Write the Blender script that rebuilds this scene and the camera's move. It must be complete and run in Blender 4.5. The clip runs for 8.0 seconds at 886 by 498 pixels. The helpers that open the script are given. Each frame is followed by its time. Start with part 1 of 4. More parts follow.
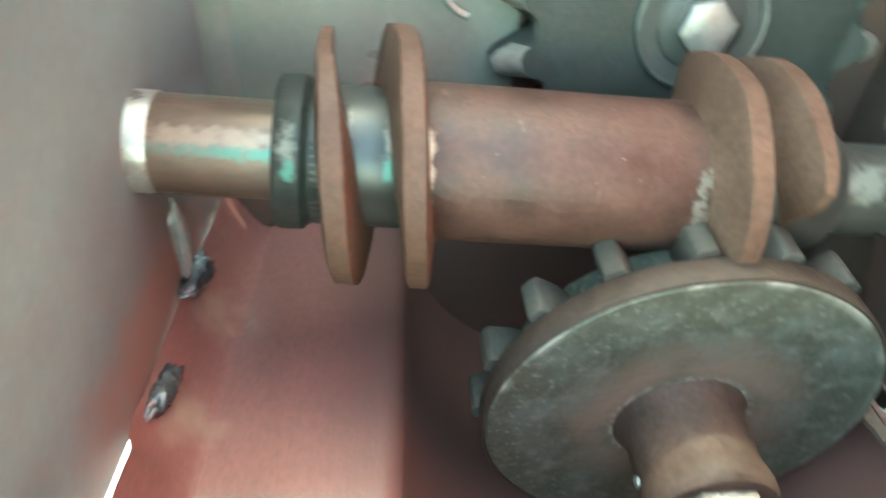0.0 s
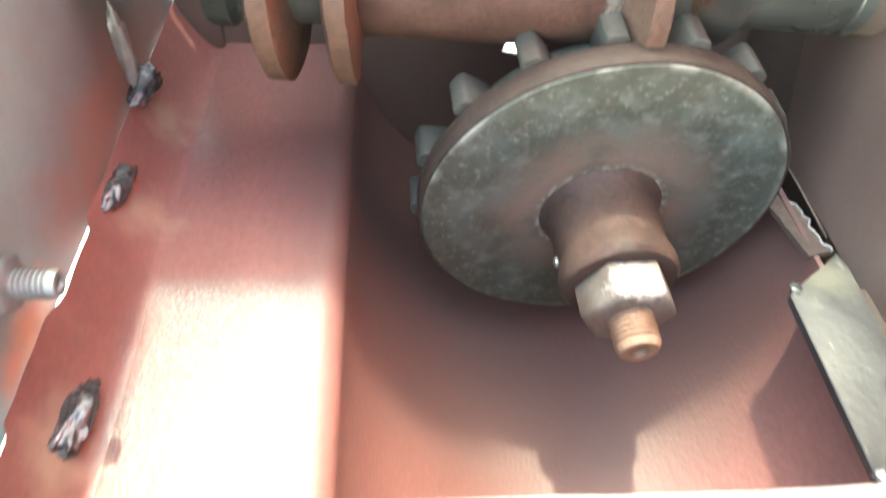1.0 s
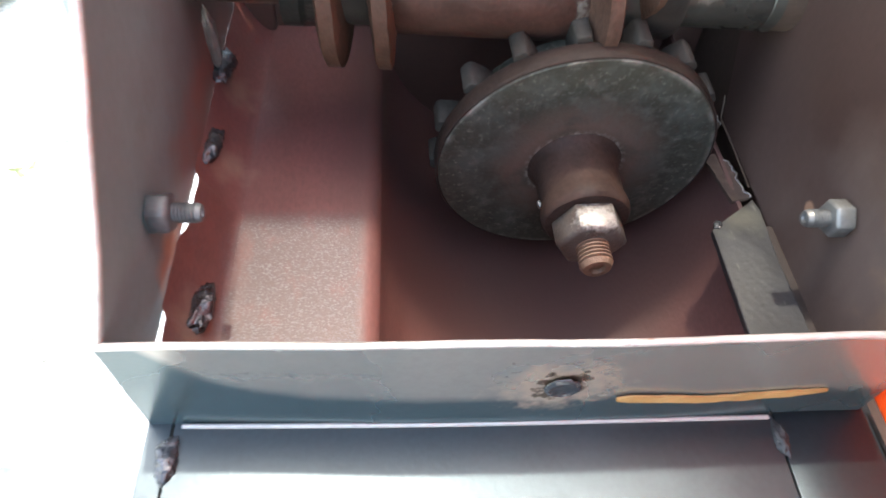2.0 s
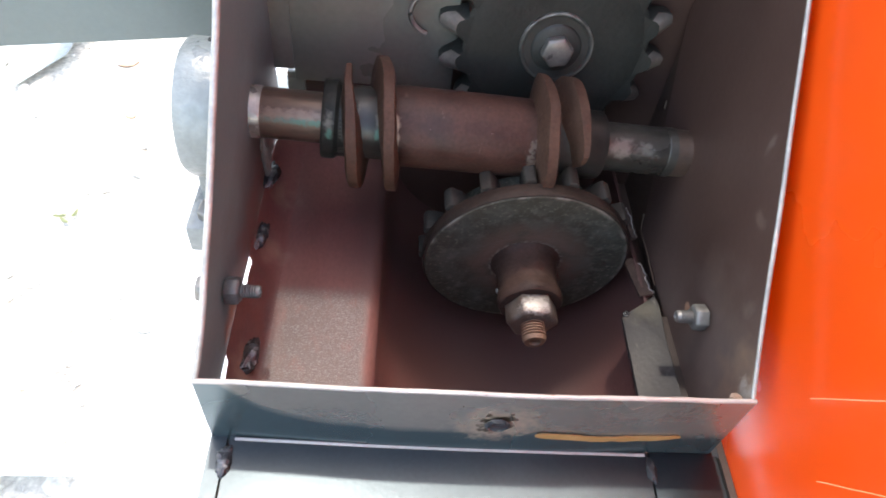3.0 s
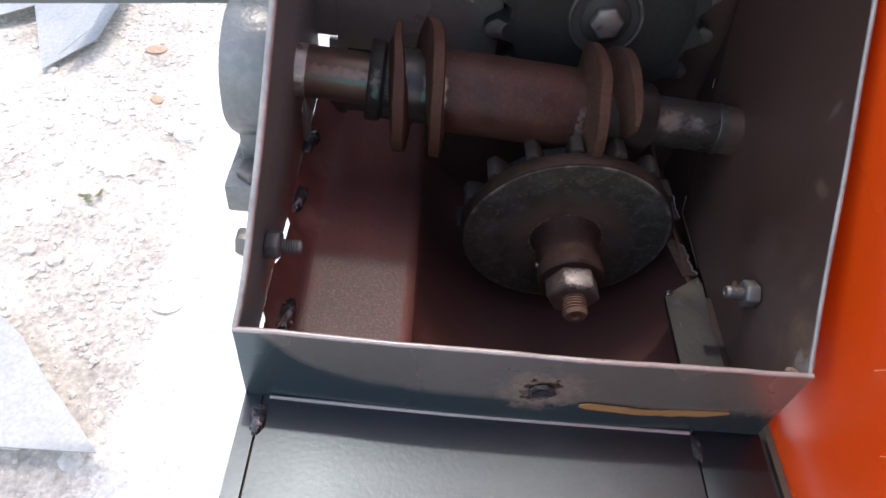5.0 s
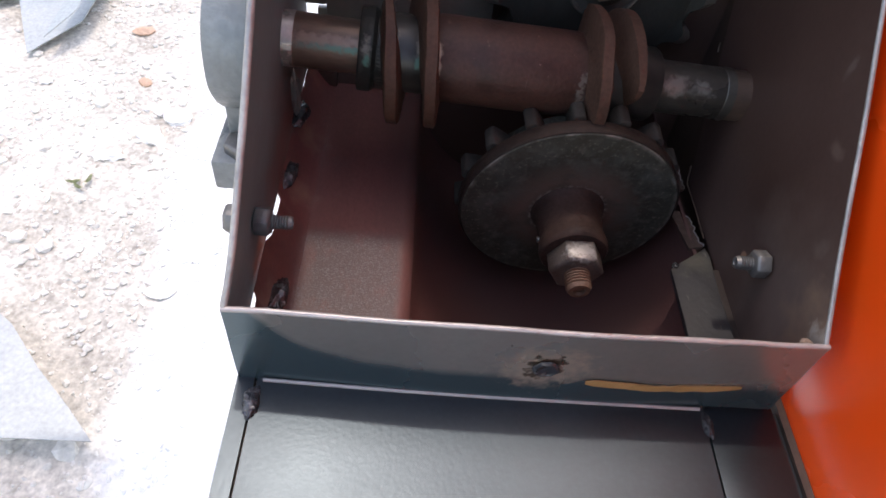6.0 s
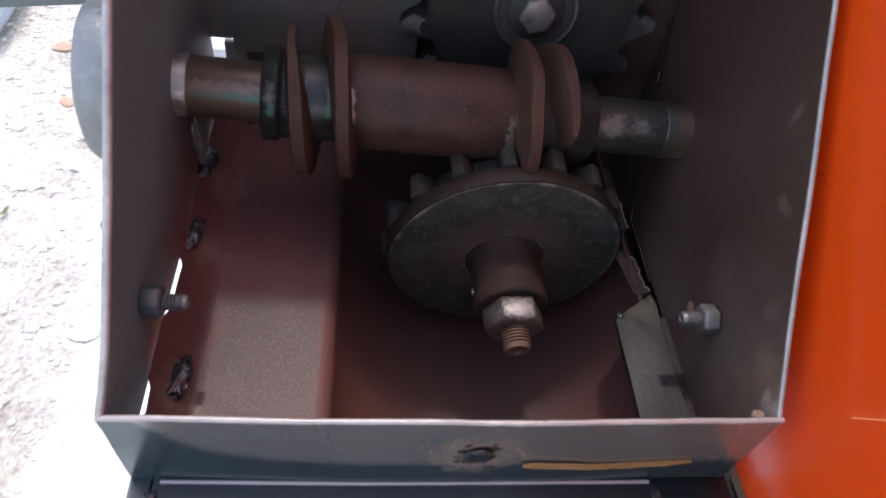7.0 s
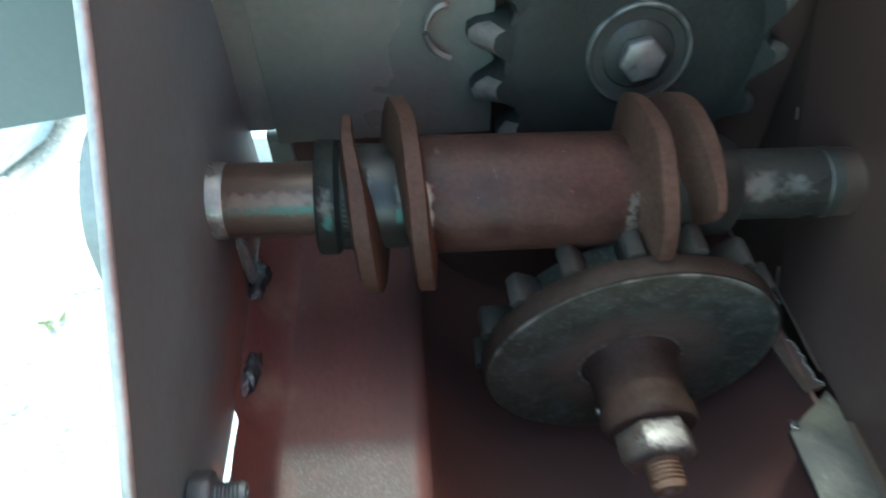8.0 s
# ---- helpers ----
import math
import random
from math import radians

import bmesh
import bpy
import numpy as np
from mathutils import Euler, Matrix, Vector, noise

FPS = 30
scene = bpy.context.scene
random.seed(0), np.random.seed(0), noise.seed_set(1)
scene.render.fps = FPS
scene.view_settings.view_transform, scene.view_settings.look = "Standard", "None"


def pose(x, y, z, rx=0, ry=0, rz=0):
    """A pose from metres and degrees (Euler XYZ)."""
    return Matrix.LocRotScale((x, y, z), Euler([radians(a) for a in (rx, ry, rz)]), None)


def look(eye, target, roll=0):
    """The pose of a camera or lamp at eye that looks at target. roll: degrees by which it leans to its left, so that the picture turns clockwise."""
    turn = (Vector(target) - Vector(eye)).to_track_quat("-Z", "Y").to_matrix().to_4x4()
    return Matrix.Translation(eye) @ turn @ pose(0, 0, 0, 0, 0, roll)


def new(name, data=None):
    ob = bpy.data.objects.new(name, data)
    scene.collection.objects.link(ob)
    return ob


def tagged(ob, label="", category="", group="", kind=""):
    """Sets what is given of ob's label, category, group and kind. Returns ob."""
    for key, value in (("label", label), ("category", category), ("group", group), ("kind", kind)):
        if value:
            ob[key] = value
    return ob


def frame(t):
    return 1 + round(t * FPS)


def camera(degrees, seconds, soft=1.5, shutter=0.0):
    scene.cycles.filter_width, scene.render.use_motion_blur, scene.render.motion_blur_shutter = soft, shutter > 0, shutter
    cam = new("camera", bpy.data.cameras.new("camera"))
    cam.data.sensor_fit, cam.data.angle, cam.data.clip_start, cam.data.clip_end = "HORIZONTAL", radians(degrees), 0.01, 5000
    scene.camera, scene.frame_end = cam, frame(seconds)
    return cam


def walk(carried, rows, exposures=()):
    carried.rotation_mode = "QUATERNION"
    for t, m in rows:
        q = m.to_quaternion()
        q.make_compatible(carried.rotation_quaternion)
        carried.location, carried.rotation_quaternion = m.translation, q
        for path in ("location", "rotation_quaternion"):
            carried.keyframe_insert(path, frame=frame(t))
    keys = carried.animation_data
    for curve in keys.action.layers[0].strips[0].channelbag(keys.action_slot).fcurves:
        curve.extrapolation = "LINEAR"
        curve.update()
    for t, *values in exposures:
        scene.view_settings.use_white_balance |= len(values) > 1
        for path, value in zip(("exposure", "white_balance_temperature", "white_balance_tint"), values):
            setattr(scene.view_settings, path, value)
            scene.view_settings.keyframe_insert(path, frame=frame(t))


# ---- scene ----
cam = camera(66.9, 8.0, soft=1.6, shutter=0.4)
PATH = [
    (0, (-0.075, -0.023, 0.182), (0.038, 1.545, -1.055), 3.6),
    (0.2, (-0.077, -0.021, 0.18), (0.195, 1.487, -1.069), 2.7),
    (0.3, (-0.07, -0.022, 0.171), (0.224, 1.457, -1.068), 4.6),
    (0.5, (-0.057, -0.023, 0.164), (0.162, 1.399, -1.226), 3.7),
    (0.7, (-0.066, -0.031, 0.166), (0.158, 1.328, -1.346), 5.3),
    (0.8, (-0.062, -0.038, 0.159), (0.221, 1.293, -1.307), 8.6),
    (1, (-0.048, -0.064, 0.173), (0.088, 1.235, -1.341), 3.9),
    (1.2, (-0.062, -0.083, 0.169), (0.184, 1.171, -1.37), 9.2),
    (2.3, (-0.06, -0.175, 0.306), (0.032, 1.012, -1.302), 3.1),
    (2.5, (-0.059, -0.206, 0.335), (0.035, 1.064, -1.208), 5.1),
    (2.7, (-0.048, -0.229, 0.356), (0.012, 1.069, -1.178), 4.6),
    (3, (-0.063, -0.218, 0.398), (0.08, 1.077, -1.119), 7.8),
    (3.2, (-0.053, -0.218, 0.383), (0.104, 1.074, -1.024), 7.7),
    (3.5, (-0.064, -0.206, 0.387), (0.102, 1.07, -1.144), 7.2),
    (3.7, (-0.066, -0.213, 0.39), (0.018, 1.126, -1.094), 3.9),
    (4, (-0.074, -0.222, 0.387), (0.098, 1.1, -1.104), 7.7),
    (4.2, (-0.084, -0.232, 0.384), (0.075, 1.098, -1.039), 7.8),
    (4.5, (-0.113, -0.233, 0.384), (0.038, 1.096, -1.102), 8.9),
    (4.7, (-0.093, -0.245, 0.384), (0.021, 1.092, -1.105), 7.7),
    (5, (-0.086, -0.239, 0.361), (0.027, 1.087, -1.133), 8.8),
    (6.3, (-0.084, -0.223, 0.34), (0.041, 1.064, -1.186), 8.1),
    (6.5, (-0.088, -0.208, 0.34), (0.047, 1.094, -1.172), 8.7),
    (6.8, (-0.057, -0.192, 0.344), (0.088, 1.105, -1.144), 6.7),
    (7, (-0.056, -0.163, 0.338), (0.182, 1.112, -1.185), 10.0),
    (7.2, (-0.051, -0.157, 0.32), (0.14, 1.156, -1.04), 6.6),
    (7.5, (-0.068, -0.12, 0.303), (0.086, 1.222, -1.172), 6.0),
    (7.7, (-0.073, -0.09, 0.311), (0.103, 1.255, -1.231), 4.0),
    (8, (-0.073, -0.058, 0.293), (-0.002, 1.305, -1.169), -1.6),
]

EXPOSURES = [(0.0, 5.05, 8900, -27), (0.5, 5.40, 9350, -9), (1.0, 5.38, 9200, -8), (1.2, 5.05, 9000, -4), (2.3, 3.4, 8400, 8), (3.0, 3.02, 8500, 12), (3.5, 2.65, 8500, 15), (4.0, 2.8, 8500, 13), (4.5, 2.35, 8500, 14), (5.0, 2.0, 8300, 18), (6.5, 1.95, 8300, 18), (7.0, 2.03, 7900, 19), (7.5, 3.35, 7700, -8), (8.0, 2.85, 7000, -17)]
walk(cam, [(t, look(eye, target, roll)) for t, eye, target, roll in PATH], EXPOSURES)

# ---- daylight ----
SUN_EL, SUN_AZ = 72.5, -5.0            # height, and degrees from +y towards -x
world = bpy.data.worlds.new("sky")
scene.world = world
world.use_nodes = True
wn = world.node_tree.nodes
sky = wn.new("ShaderNodeTexSky")
sky.sky_type = "NISHITA"
sky.sun_disc = False
sky.sun_elevation = radians(SUN_EL)
sky.sun_rotation = radians(SUN_AZ)
wn["Background"].inputs[1].default_value = 0.15
world.node_tree.links.new(sky.outputs[0], wn["Background"].inputs[0])
sun_data = bpy.data.lights.new("sun", "SUN")
sun_data.energy, sun_data.angle, sun_data.color = 0.38, radians(1.8), (0.86, 0.93, 1.0)
sun = new("sun", sun_data)
el, az = radians(SUN_EL), radians(SUN_AZ)
sun_dir = Vector((math.sin(az) * math.cos(el), math.cos(az) * math.cos(el), math.sin(el)))
sun.matrix_world = look(sun_dir * 5, (0, 0, 0))


# ---- materials ----
def material(name, base, second, rough=0.5, metal=0.0, size=30.0, fine=220.0, bump=0.15, spots=None, spot_at=0.62, rough_var=0.15, stretch=(1, 1, 1), coat=0.0, grain_amount=0.12, scratch=None, spot_scale=None):
    """Two tones over a broad noise, a fine grain, optional spots of a third tone, and a fine relief."""
    m = bpy.data.materials.new(name)
    m.use_nodes = True
    t = m.node_tree
    n, ln = t.nodes, t.links.new
    b = n["Principled BSDF"]
    geo = n.new("ShaderNodeTexCoord")
    mp = n.new("ShaderNodeMapping")
    mp.inputs["Scale"].default_value = stretch
    info = n.new("ShaderNodeObjectInfo")
    ln(geo.outputs["Object"], mp.inputs["Vector"])
    big, small = n.new("ShaderNodeTexNoise"), n.new("ShaderNodeTexNoise")
    big.noise_dimensions = small.noise_dimensions = "4D"
    for tex, sc, det in ((big, size, 5.0), (small, fine, 4.0)):
        tex.inputs["Scale"].default_value, tex.inputs["Detail"].default_value = sc, det
        ln(mp.outputs[0], tex.inputs["Vector"])
        ln(info.outputs["Random"], tex.inputs["W"])
    ramp = n.new("ShaderNodeValToRGB")
    ramp.color_ramp.elements[0].position, ramp.color_ramp.elements[1].position = 0.35, 0.68
    ramp.color_ramp.elements[0].color, ramp.color_ramp.elements[1].color = (*base, 1), (*second, 1)
    ln(big.outputs[0], ramp.inputs[0])
    grain = n.new("ShaderNodeMapRange")
    grain.inputs[1].default_value, grain.inputs[2].default_value = 0.3, 0.7
    grain.inputs[3].default_value, grain.inputs[4].default_value = 1 - grain_amount, 1 + grain_amount
    ln(small.outputs[0], grain.inputs[0])
    mul = n.new("ShaderNodeMix")
    mul.data_type, mul.blend_type = "RGBA", "MULTIPLY"
    mul.inputs[0].default_value = 1.0
    ln(ramp.outputs[0], mul.inputs[6])
    ln(grain.outputs[0], mul.inputs[7])
    col = mul.outputs[2]
    if spots:
        sp = n.new("ShaderNodeTexNoise")
        sp.inputs["Scale"].default_value, sp.inputs["Detail"].default_value = spot_scale or size * 2.7, 8.0
        sp.inputs["Roughness"].default_value = 0.7
        ln(mp.outputs[0], sp.inputs["Vector"])
        r2 = n.new("ShaderNodeValToRGB")
        r2.color_ramp.elements[0].position, r2.color_ramp.elements[1].position = spot_at, spot_at + 0.08
        ln(sp.outputs[0], r2.inputs[0])
        mix = n.new("ShaderNodeMix")
        mix.data_type = "RGBA"
        ln(r2.outputs[0], mix.inputs[0])
        ln(col, mix.inputs[6])
        mix.inputs[7].default_value = (*spots, 1)
        col = mix.outputs[2]
    if scratch:
        for turn, sc in ((0.5, 1.0), (2.1, 1.3)):
            m2 = n.new("ShaderNodeMapping")
            m2.inputs["Rotation"].default_value = (0.3, 0.2, turn)
            m2.inputs["Scale"].default_value = (190 * sc, 62 * sc, 60)
            ln(geo.outputs["Object"], m2.inputs["Vector"])
            sn = n.new("ShaderNodeTexNoise")
            sn.inputs["Scale"].default_value, sn.inputs["Detail"].default_value = 1.0, 6.0
            ln(m2.outputs[0], sn.inputs["Vector"])
            r3 = n.new("ShaderNodeValToRGB")
            r3.color_ramp.elements[0].position, r3.color_ramp.elements[1].position = 0.68, 0.78
            ln(sn.outputs[0], r3.inputs[0])
            mx = n.new("ShaderNodeMix")
            mx.data_type = "RGBA"
            ln(r3.outputs[0], mx.inputs[0])
            ln(col, mx.inputs[6])
            mx.inputs[7].default_value = (*scratch, 1)
            col = mx.outputs[2]
    ln(col, b.inputs["Base Color"])
    rr = n.new("ShaderNodeMapRange")
    rr.inputs[1].default_value, rr.inputs[2].default_value = 0.3, 0.7
    rr.inputs[3].default_value, rr.inputs[4].default_value = max(0.05, rough - rough_var), min(1, rough + rough_var)
    ln(big.outputs[0], rr.inputs[0])
    ln(rr.outputs[0], b.inputs["Roughness"])
    b.inputs["Metallic"].default_value = metal
    b.inputs["Coat Weight"].default_value = coat
    if bump:
        bp = n.new("ShaderNodeBump")
        bp.inputs["Strength"].default_value, bp.inputs["Distance"].default_value = bump, 0.002
        ln(small.outputs[0], bp.inputs["Height"])
        ln(bp.outputs[0], b.inputs["Normal"])
    return m


SHEET = material("mill_steel", (0.0600, 0.0325, 0.0265), (0.0850, 0.0480, 0.0385), 0.52, 0.2, 7, 200, 0.06, (0.16, 0.10, 0.08), 0.76, grain_amount=0.06)
FRONT = material("primed_steel", (0.255, 0.248, 0.226), (0.312, 0.300, 0.275), 0.28, 0.65, 8, 220, 0.05, grain_amount=0.05, rough_var=0.05)


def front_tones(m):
    """A blue-grey tone below a curved line along the lower edge, and the burnt ring round the plug weld."""
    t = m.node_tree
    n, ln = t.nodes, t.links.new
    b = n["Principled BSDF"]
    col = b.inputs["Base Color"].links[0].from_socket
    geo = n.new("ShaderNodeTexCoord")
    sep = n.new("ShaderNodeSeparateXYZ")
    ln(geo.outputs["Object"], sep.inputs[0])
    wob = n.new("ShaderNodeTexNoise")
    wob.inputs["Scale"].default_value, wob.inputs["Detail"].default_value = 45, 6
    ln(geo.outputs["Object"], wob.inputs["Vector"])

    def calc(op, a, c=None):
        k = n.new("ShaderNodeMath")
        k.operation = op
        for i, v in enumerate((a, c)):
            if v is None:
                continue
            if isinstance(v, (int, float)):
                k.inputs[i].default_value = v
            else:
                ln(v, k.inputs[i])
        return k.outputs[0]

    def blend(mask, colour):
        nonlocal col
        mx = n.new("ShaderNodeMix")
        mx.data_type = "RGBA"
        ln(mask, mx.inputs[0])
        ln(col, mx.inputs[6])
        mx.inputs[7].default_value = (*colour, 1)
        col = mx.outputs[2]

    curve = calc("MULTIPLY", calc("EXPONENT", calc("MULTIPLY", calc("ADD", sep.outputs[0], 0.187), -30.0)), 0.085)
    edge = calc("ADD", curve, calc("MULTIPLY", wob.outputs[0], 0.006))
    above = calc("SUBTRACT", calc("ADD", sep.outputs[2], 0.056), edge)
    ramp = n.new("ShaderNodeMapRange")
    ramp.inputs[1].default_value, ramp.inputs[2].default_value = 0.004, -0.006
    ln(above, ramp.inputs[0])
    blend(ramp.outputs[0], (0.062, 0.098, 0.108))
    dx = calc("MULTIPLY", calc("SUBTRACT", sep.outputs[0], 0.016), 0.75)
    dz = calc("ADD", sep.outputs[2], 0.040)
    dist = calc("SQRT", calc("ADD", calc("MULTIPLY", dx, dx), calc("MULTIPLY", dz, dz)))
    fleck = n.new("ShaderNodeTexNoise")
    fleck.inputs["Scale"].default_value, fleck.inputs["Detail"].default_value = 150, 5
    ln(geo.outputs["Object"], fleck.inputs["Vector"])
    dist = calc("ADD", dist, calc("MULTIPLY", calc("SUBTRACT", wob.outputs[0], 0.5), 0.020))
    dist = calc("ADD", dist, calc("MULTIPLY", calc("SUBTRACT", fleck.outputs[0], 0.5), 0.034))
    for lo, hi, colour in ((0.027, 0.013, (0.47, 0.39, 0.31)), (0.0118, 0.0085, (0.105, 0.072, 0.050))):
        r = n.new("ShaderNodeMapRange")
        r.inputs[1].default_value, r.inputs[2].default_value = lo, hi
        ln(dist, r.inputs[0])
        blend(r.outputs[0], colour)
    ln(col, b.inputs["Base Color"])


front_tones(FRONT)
TABLE = material("painted_plate", (0.0439, 0.0567, 0.0658), (0.0516, 0.0656, 0.0751), 0.35, 0.80, 9, 300, 0.05, grain_amount=0.05, rough_var=0.05)
RED = material("red_oxide_paint", (0.122, 0.048, 0.042), (0.162, 0.068, 0.060), 0.48, 0.0, 12, 420, 0.15, (0.19, 0.13, 0.12), 0.70, grain_amount=0.13, stretch=(1, 0.5, 1), spot_scale=300)
RED.node_tree.nodes["Principled BSDF"].inputs["Specular IOR Level"].default_value = 0.5
BROWN = material("oily_rust", (0.0286, 0.0137, 0.0110), (0.0571, 0.0270, 0.0206), 0.5, 0.0, 42, 300, 0.3, (0.26, 0.18, 0.14), 0.67, grain_amount=0.2, spot_scale=210, scratch=(0.098, 0.062, 0.050))
THREAD = material("worn_rust", (0.0474, 0.0243, 0.0175), (0.0697, 0.0376, 0.0270), 0.58, 0.0, 40, 320, 0.35, (0.30, 0.22, 0.17), 0.73, grain_amount=0.2, spot_scale=240)
SHAFT = material("brown_oiled_shaft", (0.060, 0.038, 0.030), (0.125, 0.082, 0.064), 0.36, 0.45, 30, 380, 0.12, (0.20, 0.14, 0.11), 0.64, stretch=(0.35, 1, 1), spot_scale=260)
OILY = material("oily_bare_metal", (0.014, 0.0130, 0.0122), (0.032, 0.028, 0.025), 0.42, 0.2, 60, 260, 0.12, (0.20, 0.17, 0.14), 0.73)
DARKSHAFT = material("dark_oiled_shaft", (0.0484, 0.0428, 0.0379), (0.0774, 0.0742, 0.0670), 0.33, 0.6, 22, 300, 0.2, (0.22, 0.21, 0.19), 0.70, stretch=(0.6, 1, 1))
CAST = material("green_black_casting", (0.0274, 0.0280, 0.0215), (0.0439, 0.0420, 0.0320), 0.58, 0.1, 18, 260, 0.3, (0.13, 0.13, 0.115), 0.74, scratch=(0.075, 0.074, 0.064), spot_scale=200)
UPPER = material("dark_oiled_casting", (0.0170, 0.0188, 0.0168), (0.0275, 0.0292, 0.0255), 0.58, 0.1, 18, 260, 0.3, (0.085, 0.085, 0.075), 0.72, spot_scale=200)
COLLAR = material("black_collar", (0.0140, 0.0135, 0.0125), (0.027, 0.0255, 0.023), 0.45, 0.1, 40, 300, 0.3)
BRIGHT = material("bright_worn_steel", (0.17, 0.16, 0.148), (0.30, 0.285, 0.265), 0.34, 0.5, 60, 300, 0.2)
BACKPLATE = material("grey_painted_plate", (0.1523, 0.1543, 0.1325), (0.1935, 0.1922, 0.1636), 0.27, 0.0, 6, 160, 0.05, (0.05, 0.045, 0.04), 0.735, grain_amount=0.07, spot_scale=70)
BACKPLATE.node_tree.nodes["Principled BSDF"].inputs["Specular IOR Level"].default_value = 0.9
BOSSM = UPPER.copy()
BOSSM.name = "scuffed_casting"
TIP = material("lit_tooth_face", (0.1053, 0.0920, 0.0796), (0.1755, 0.1560, 0.1365), 0.5, 0.1, 60, 300, 0.3)
DARK = material("dark_scale_or_gap", (0.05175, 0.035, 0.0288), (0.0782, 0.054, 0.0432), 0.6, 0.1, 14, 200, 0.1)
STUB = material("rusty_thread_end", (0.125, 0.066, 0.042), (0.20, 0.118, 0.078), 0.65, 0.1, 80, 400, 0.4)
BARM = material("dull_flat_bar", (0.0136, 0.0129, 0.0141), (0.0216, 0.0203, 0.0221), 0.45, 0.15, 20, 260, 0.15, (0.027, 0.021, 0.018), 0.66, scratch=(0.085, 0.078, 0.072))
EDGE = material("worn_rim_edge", (0.26, 0.25, 0.24), (0.40, 0.39, 0.37), 0.42, 0.4, 40, 300, 0.2, (0.2, 0.14, 0.1), 0.66)
LIP = material("worn_lip", (0.30, 0.275, 0.262), (0.46, 0.43, 0.41), 0.40, 0.4, 40, 300, 0.25, (0.22, 0.10, 0.08), 0.62, stretch=(0.5, 1, 1), spot_scale=70)
TOOTH = material("worn_tooth", (0.0270, 0.0235, 0.0205), (0.0460, 0.0405, 0.0355), 0.72, 0.1, 60, 300, 0.3, (0.11, 0.105, 0.09), 0.66)
RIM = material("rusty_rim", (0.0216, 0.0144, 0.0121), (0.0327, 0.0226, 0.0187), 0.6, 0.0, 40, 300, 0.3)
HUBM = material("oily_brown_hub", (0.0285, 0.0169, 0.0137), (0.0485, 0.0281, 0.0222), 0.62, 0.0, 50, 320, 0.3, (0.20, 0.15, 0.12), 0.70, grain_amount=0.2, spot_scale=240)
for dull, gloss in ((CAST, 0.18), (TOOTH, 0.1), (DARK, 0.25), (RIM, 0.08), (HUBM, 0.12), (COLLAR, 0.14), (BROWN, 0.25), (THREAD, 0.14), (UPPER, 0.25)):
    dull.node_tree.nodes["Principled BSDF"].inputs["Specular IOR Level"].default_value = gloss
NUTM = material("worn_nut", (0.0772, 0.0560, 0.0458), (0.1228, 0.1000, 0.0868), 0.50, 0.35, 70, 400, 0.25, (0.11, 0.066, 0.05), 0.60)
BOLT = material("zinc_bolt", (0.1442, 0.1387, 0.1292), (0.2053, 0.1958, 0.1809), 0.42, 0.5, 80, 400, 0.12)
DULLZINC = material("dull_zinc", (0.085, 0.092, 0.095), (0.125, 0.132, 0.135), 0.45, 0.4, 80, 400, 0.15)
RUSTY = material("rust", (0.16, 0.105, 0.075), (0.27, 0.19, 0.14), 0.75, 0.1, 80, 400, 0.4)
DARKFLANGE = material("dark_flange_steel", (0.026, 0.018, 0.016), (0.042, 0.029, 0.025), 0.6, 0.1, 30, 260, 0.2)
CUT = material("torch_cut_rust", (0.068, 0.044, 0.032), (0.135, 0.096, 0.072), 0.55, 0.3, 90, 400, 0.5, (0.32, 0.27, 0.22), 0.68)
WELD = material("weld_bead", (0.045, 0.045, 0.05), (0.10, 0.10, 0.105), 0.2, 0.6, 120, 400, 0.5)
BAR = material("flat_bar_steel", (0.28, 0.28, 0.275), (0.38, 0.375, 0.36), 0.42, 0.35, 20, 260, 0.12, (0.16, 0.12, 0.1), 0.7)
GREYPAINT = material("blue_grey_paint", (0.108, 0.136, 0.13), (0.135, 0.163, 0.154), 0.42, 0.0, 5, 200, 0.04, grain_amount=0.04)
HOUSE = material("cast_grey_paint", (0.1415, 0.1592, 0.1592), (0.1911, 0.2087, 0.2053), 0.36, 0.1, 30, 180, 0.6)
HOUSE.node_tree.nodes["Principled BSDF"].inputs["Specular IOR Level"].default_value = 0.75
SOCKET = material("black_hole", (0.004, 0.004, 0.004), (0.007, 0.007, 0.006), 0.8, 0.0, 60, 300, 0.1)
ORANGE = material("orange_panel", (0.80, 0.085, 0.011), (0.85, 0.105, 0.014), 0.30, 0.0, 3, 60, 0.02, grain_amount=0.02, coat=0.25)
ORANGE.node_tree.nodes["Principled BSDF"].inputs["Coat Roughness"].default_value = 0.22
def let_through(m, amount, colour):
    """A thin sheet that lets part of the daylight through."""
    n, ln = m.node_tree.nodes, m.node_tree.links.new
    glow = n.new("ShaderNodeBsdfTranslucent")
    glow.inputs[0].default_value = (*colour, 1)
    mix = n.new("ShaderNodeMixShader")
    mix.inputs[0].default_value = amount
    ln(n["Principled BSDF"].outputs[0], mix.inputs[1])
    ln(glow.outputs[0], mix.inputs[2])
    ln(mix.outputs[0], n["Material Output"].inputs[0])


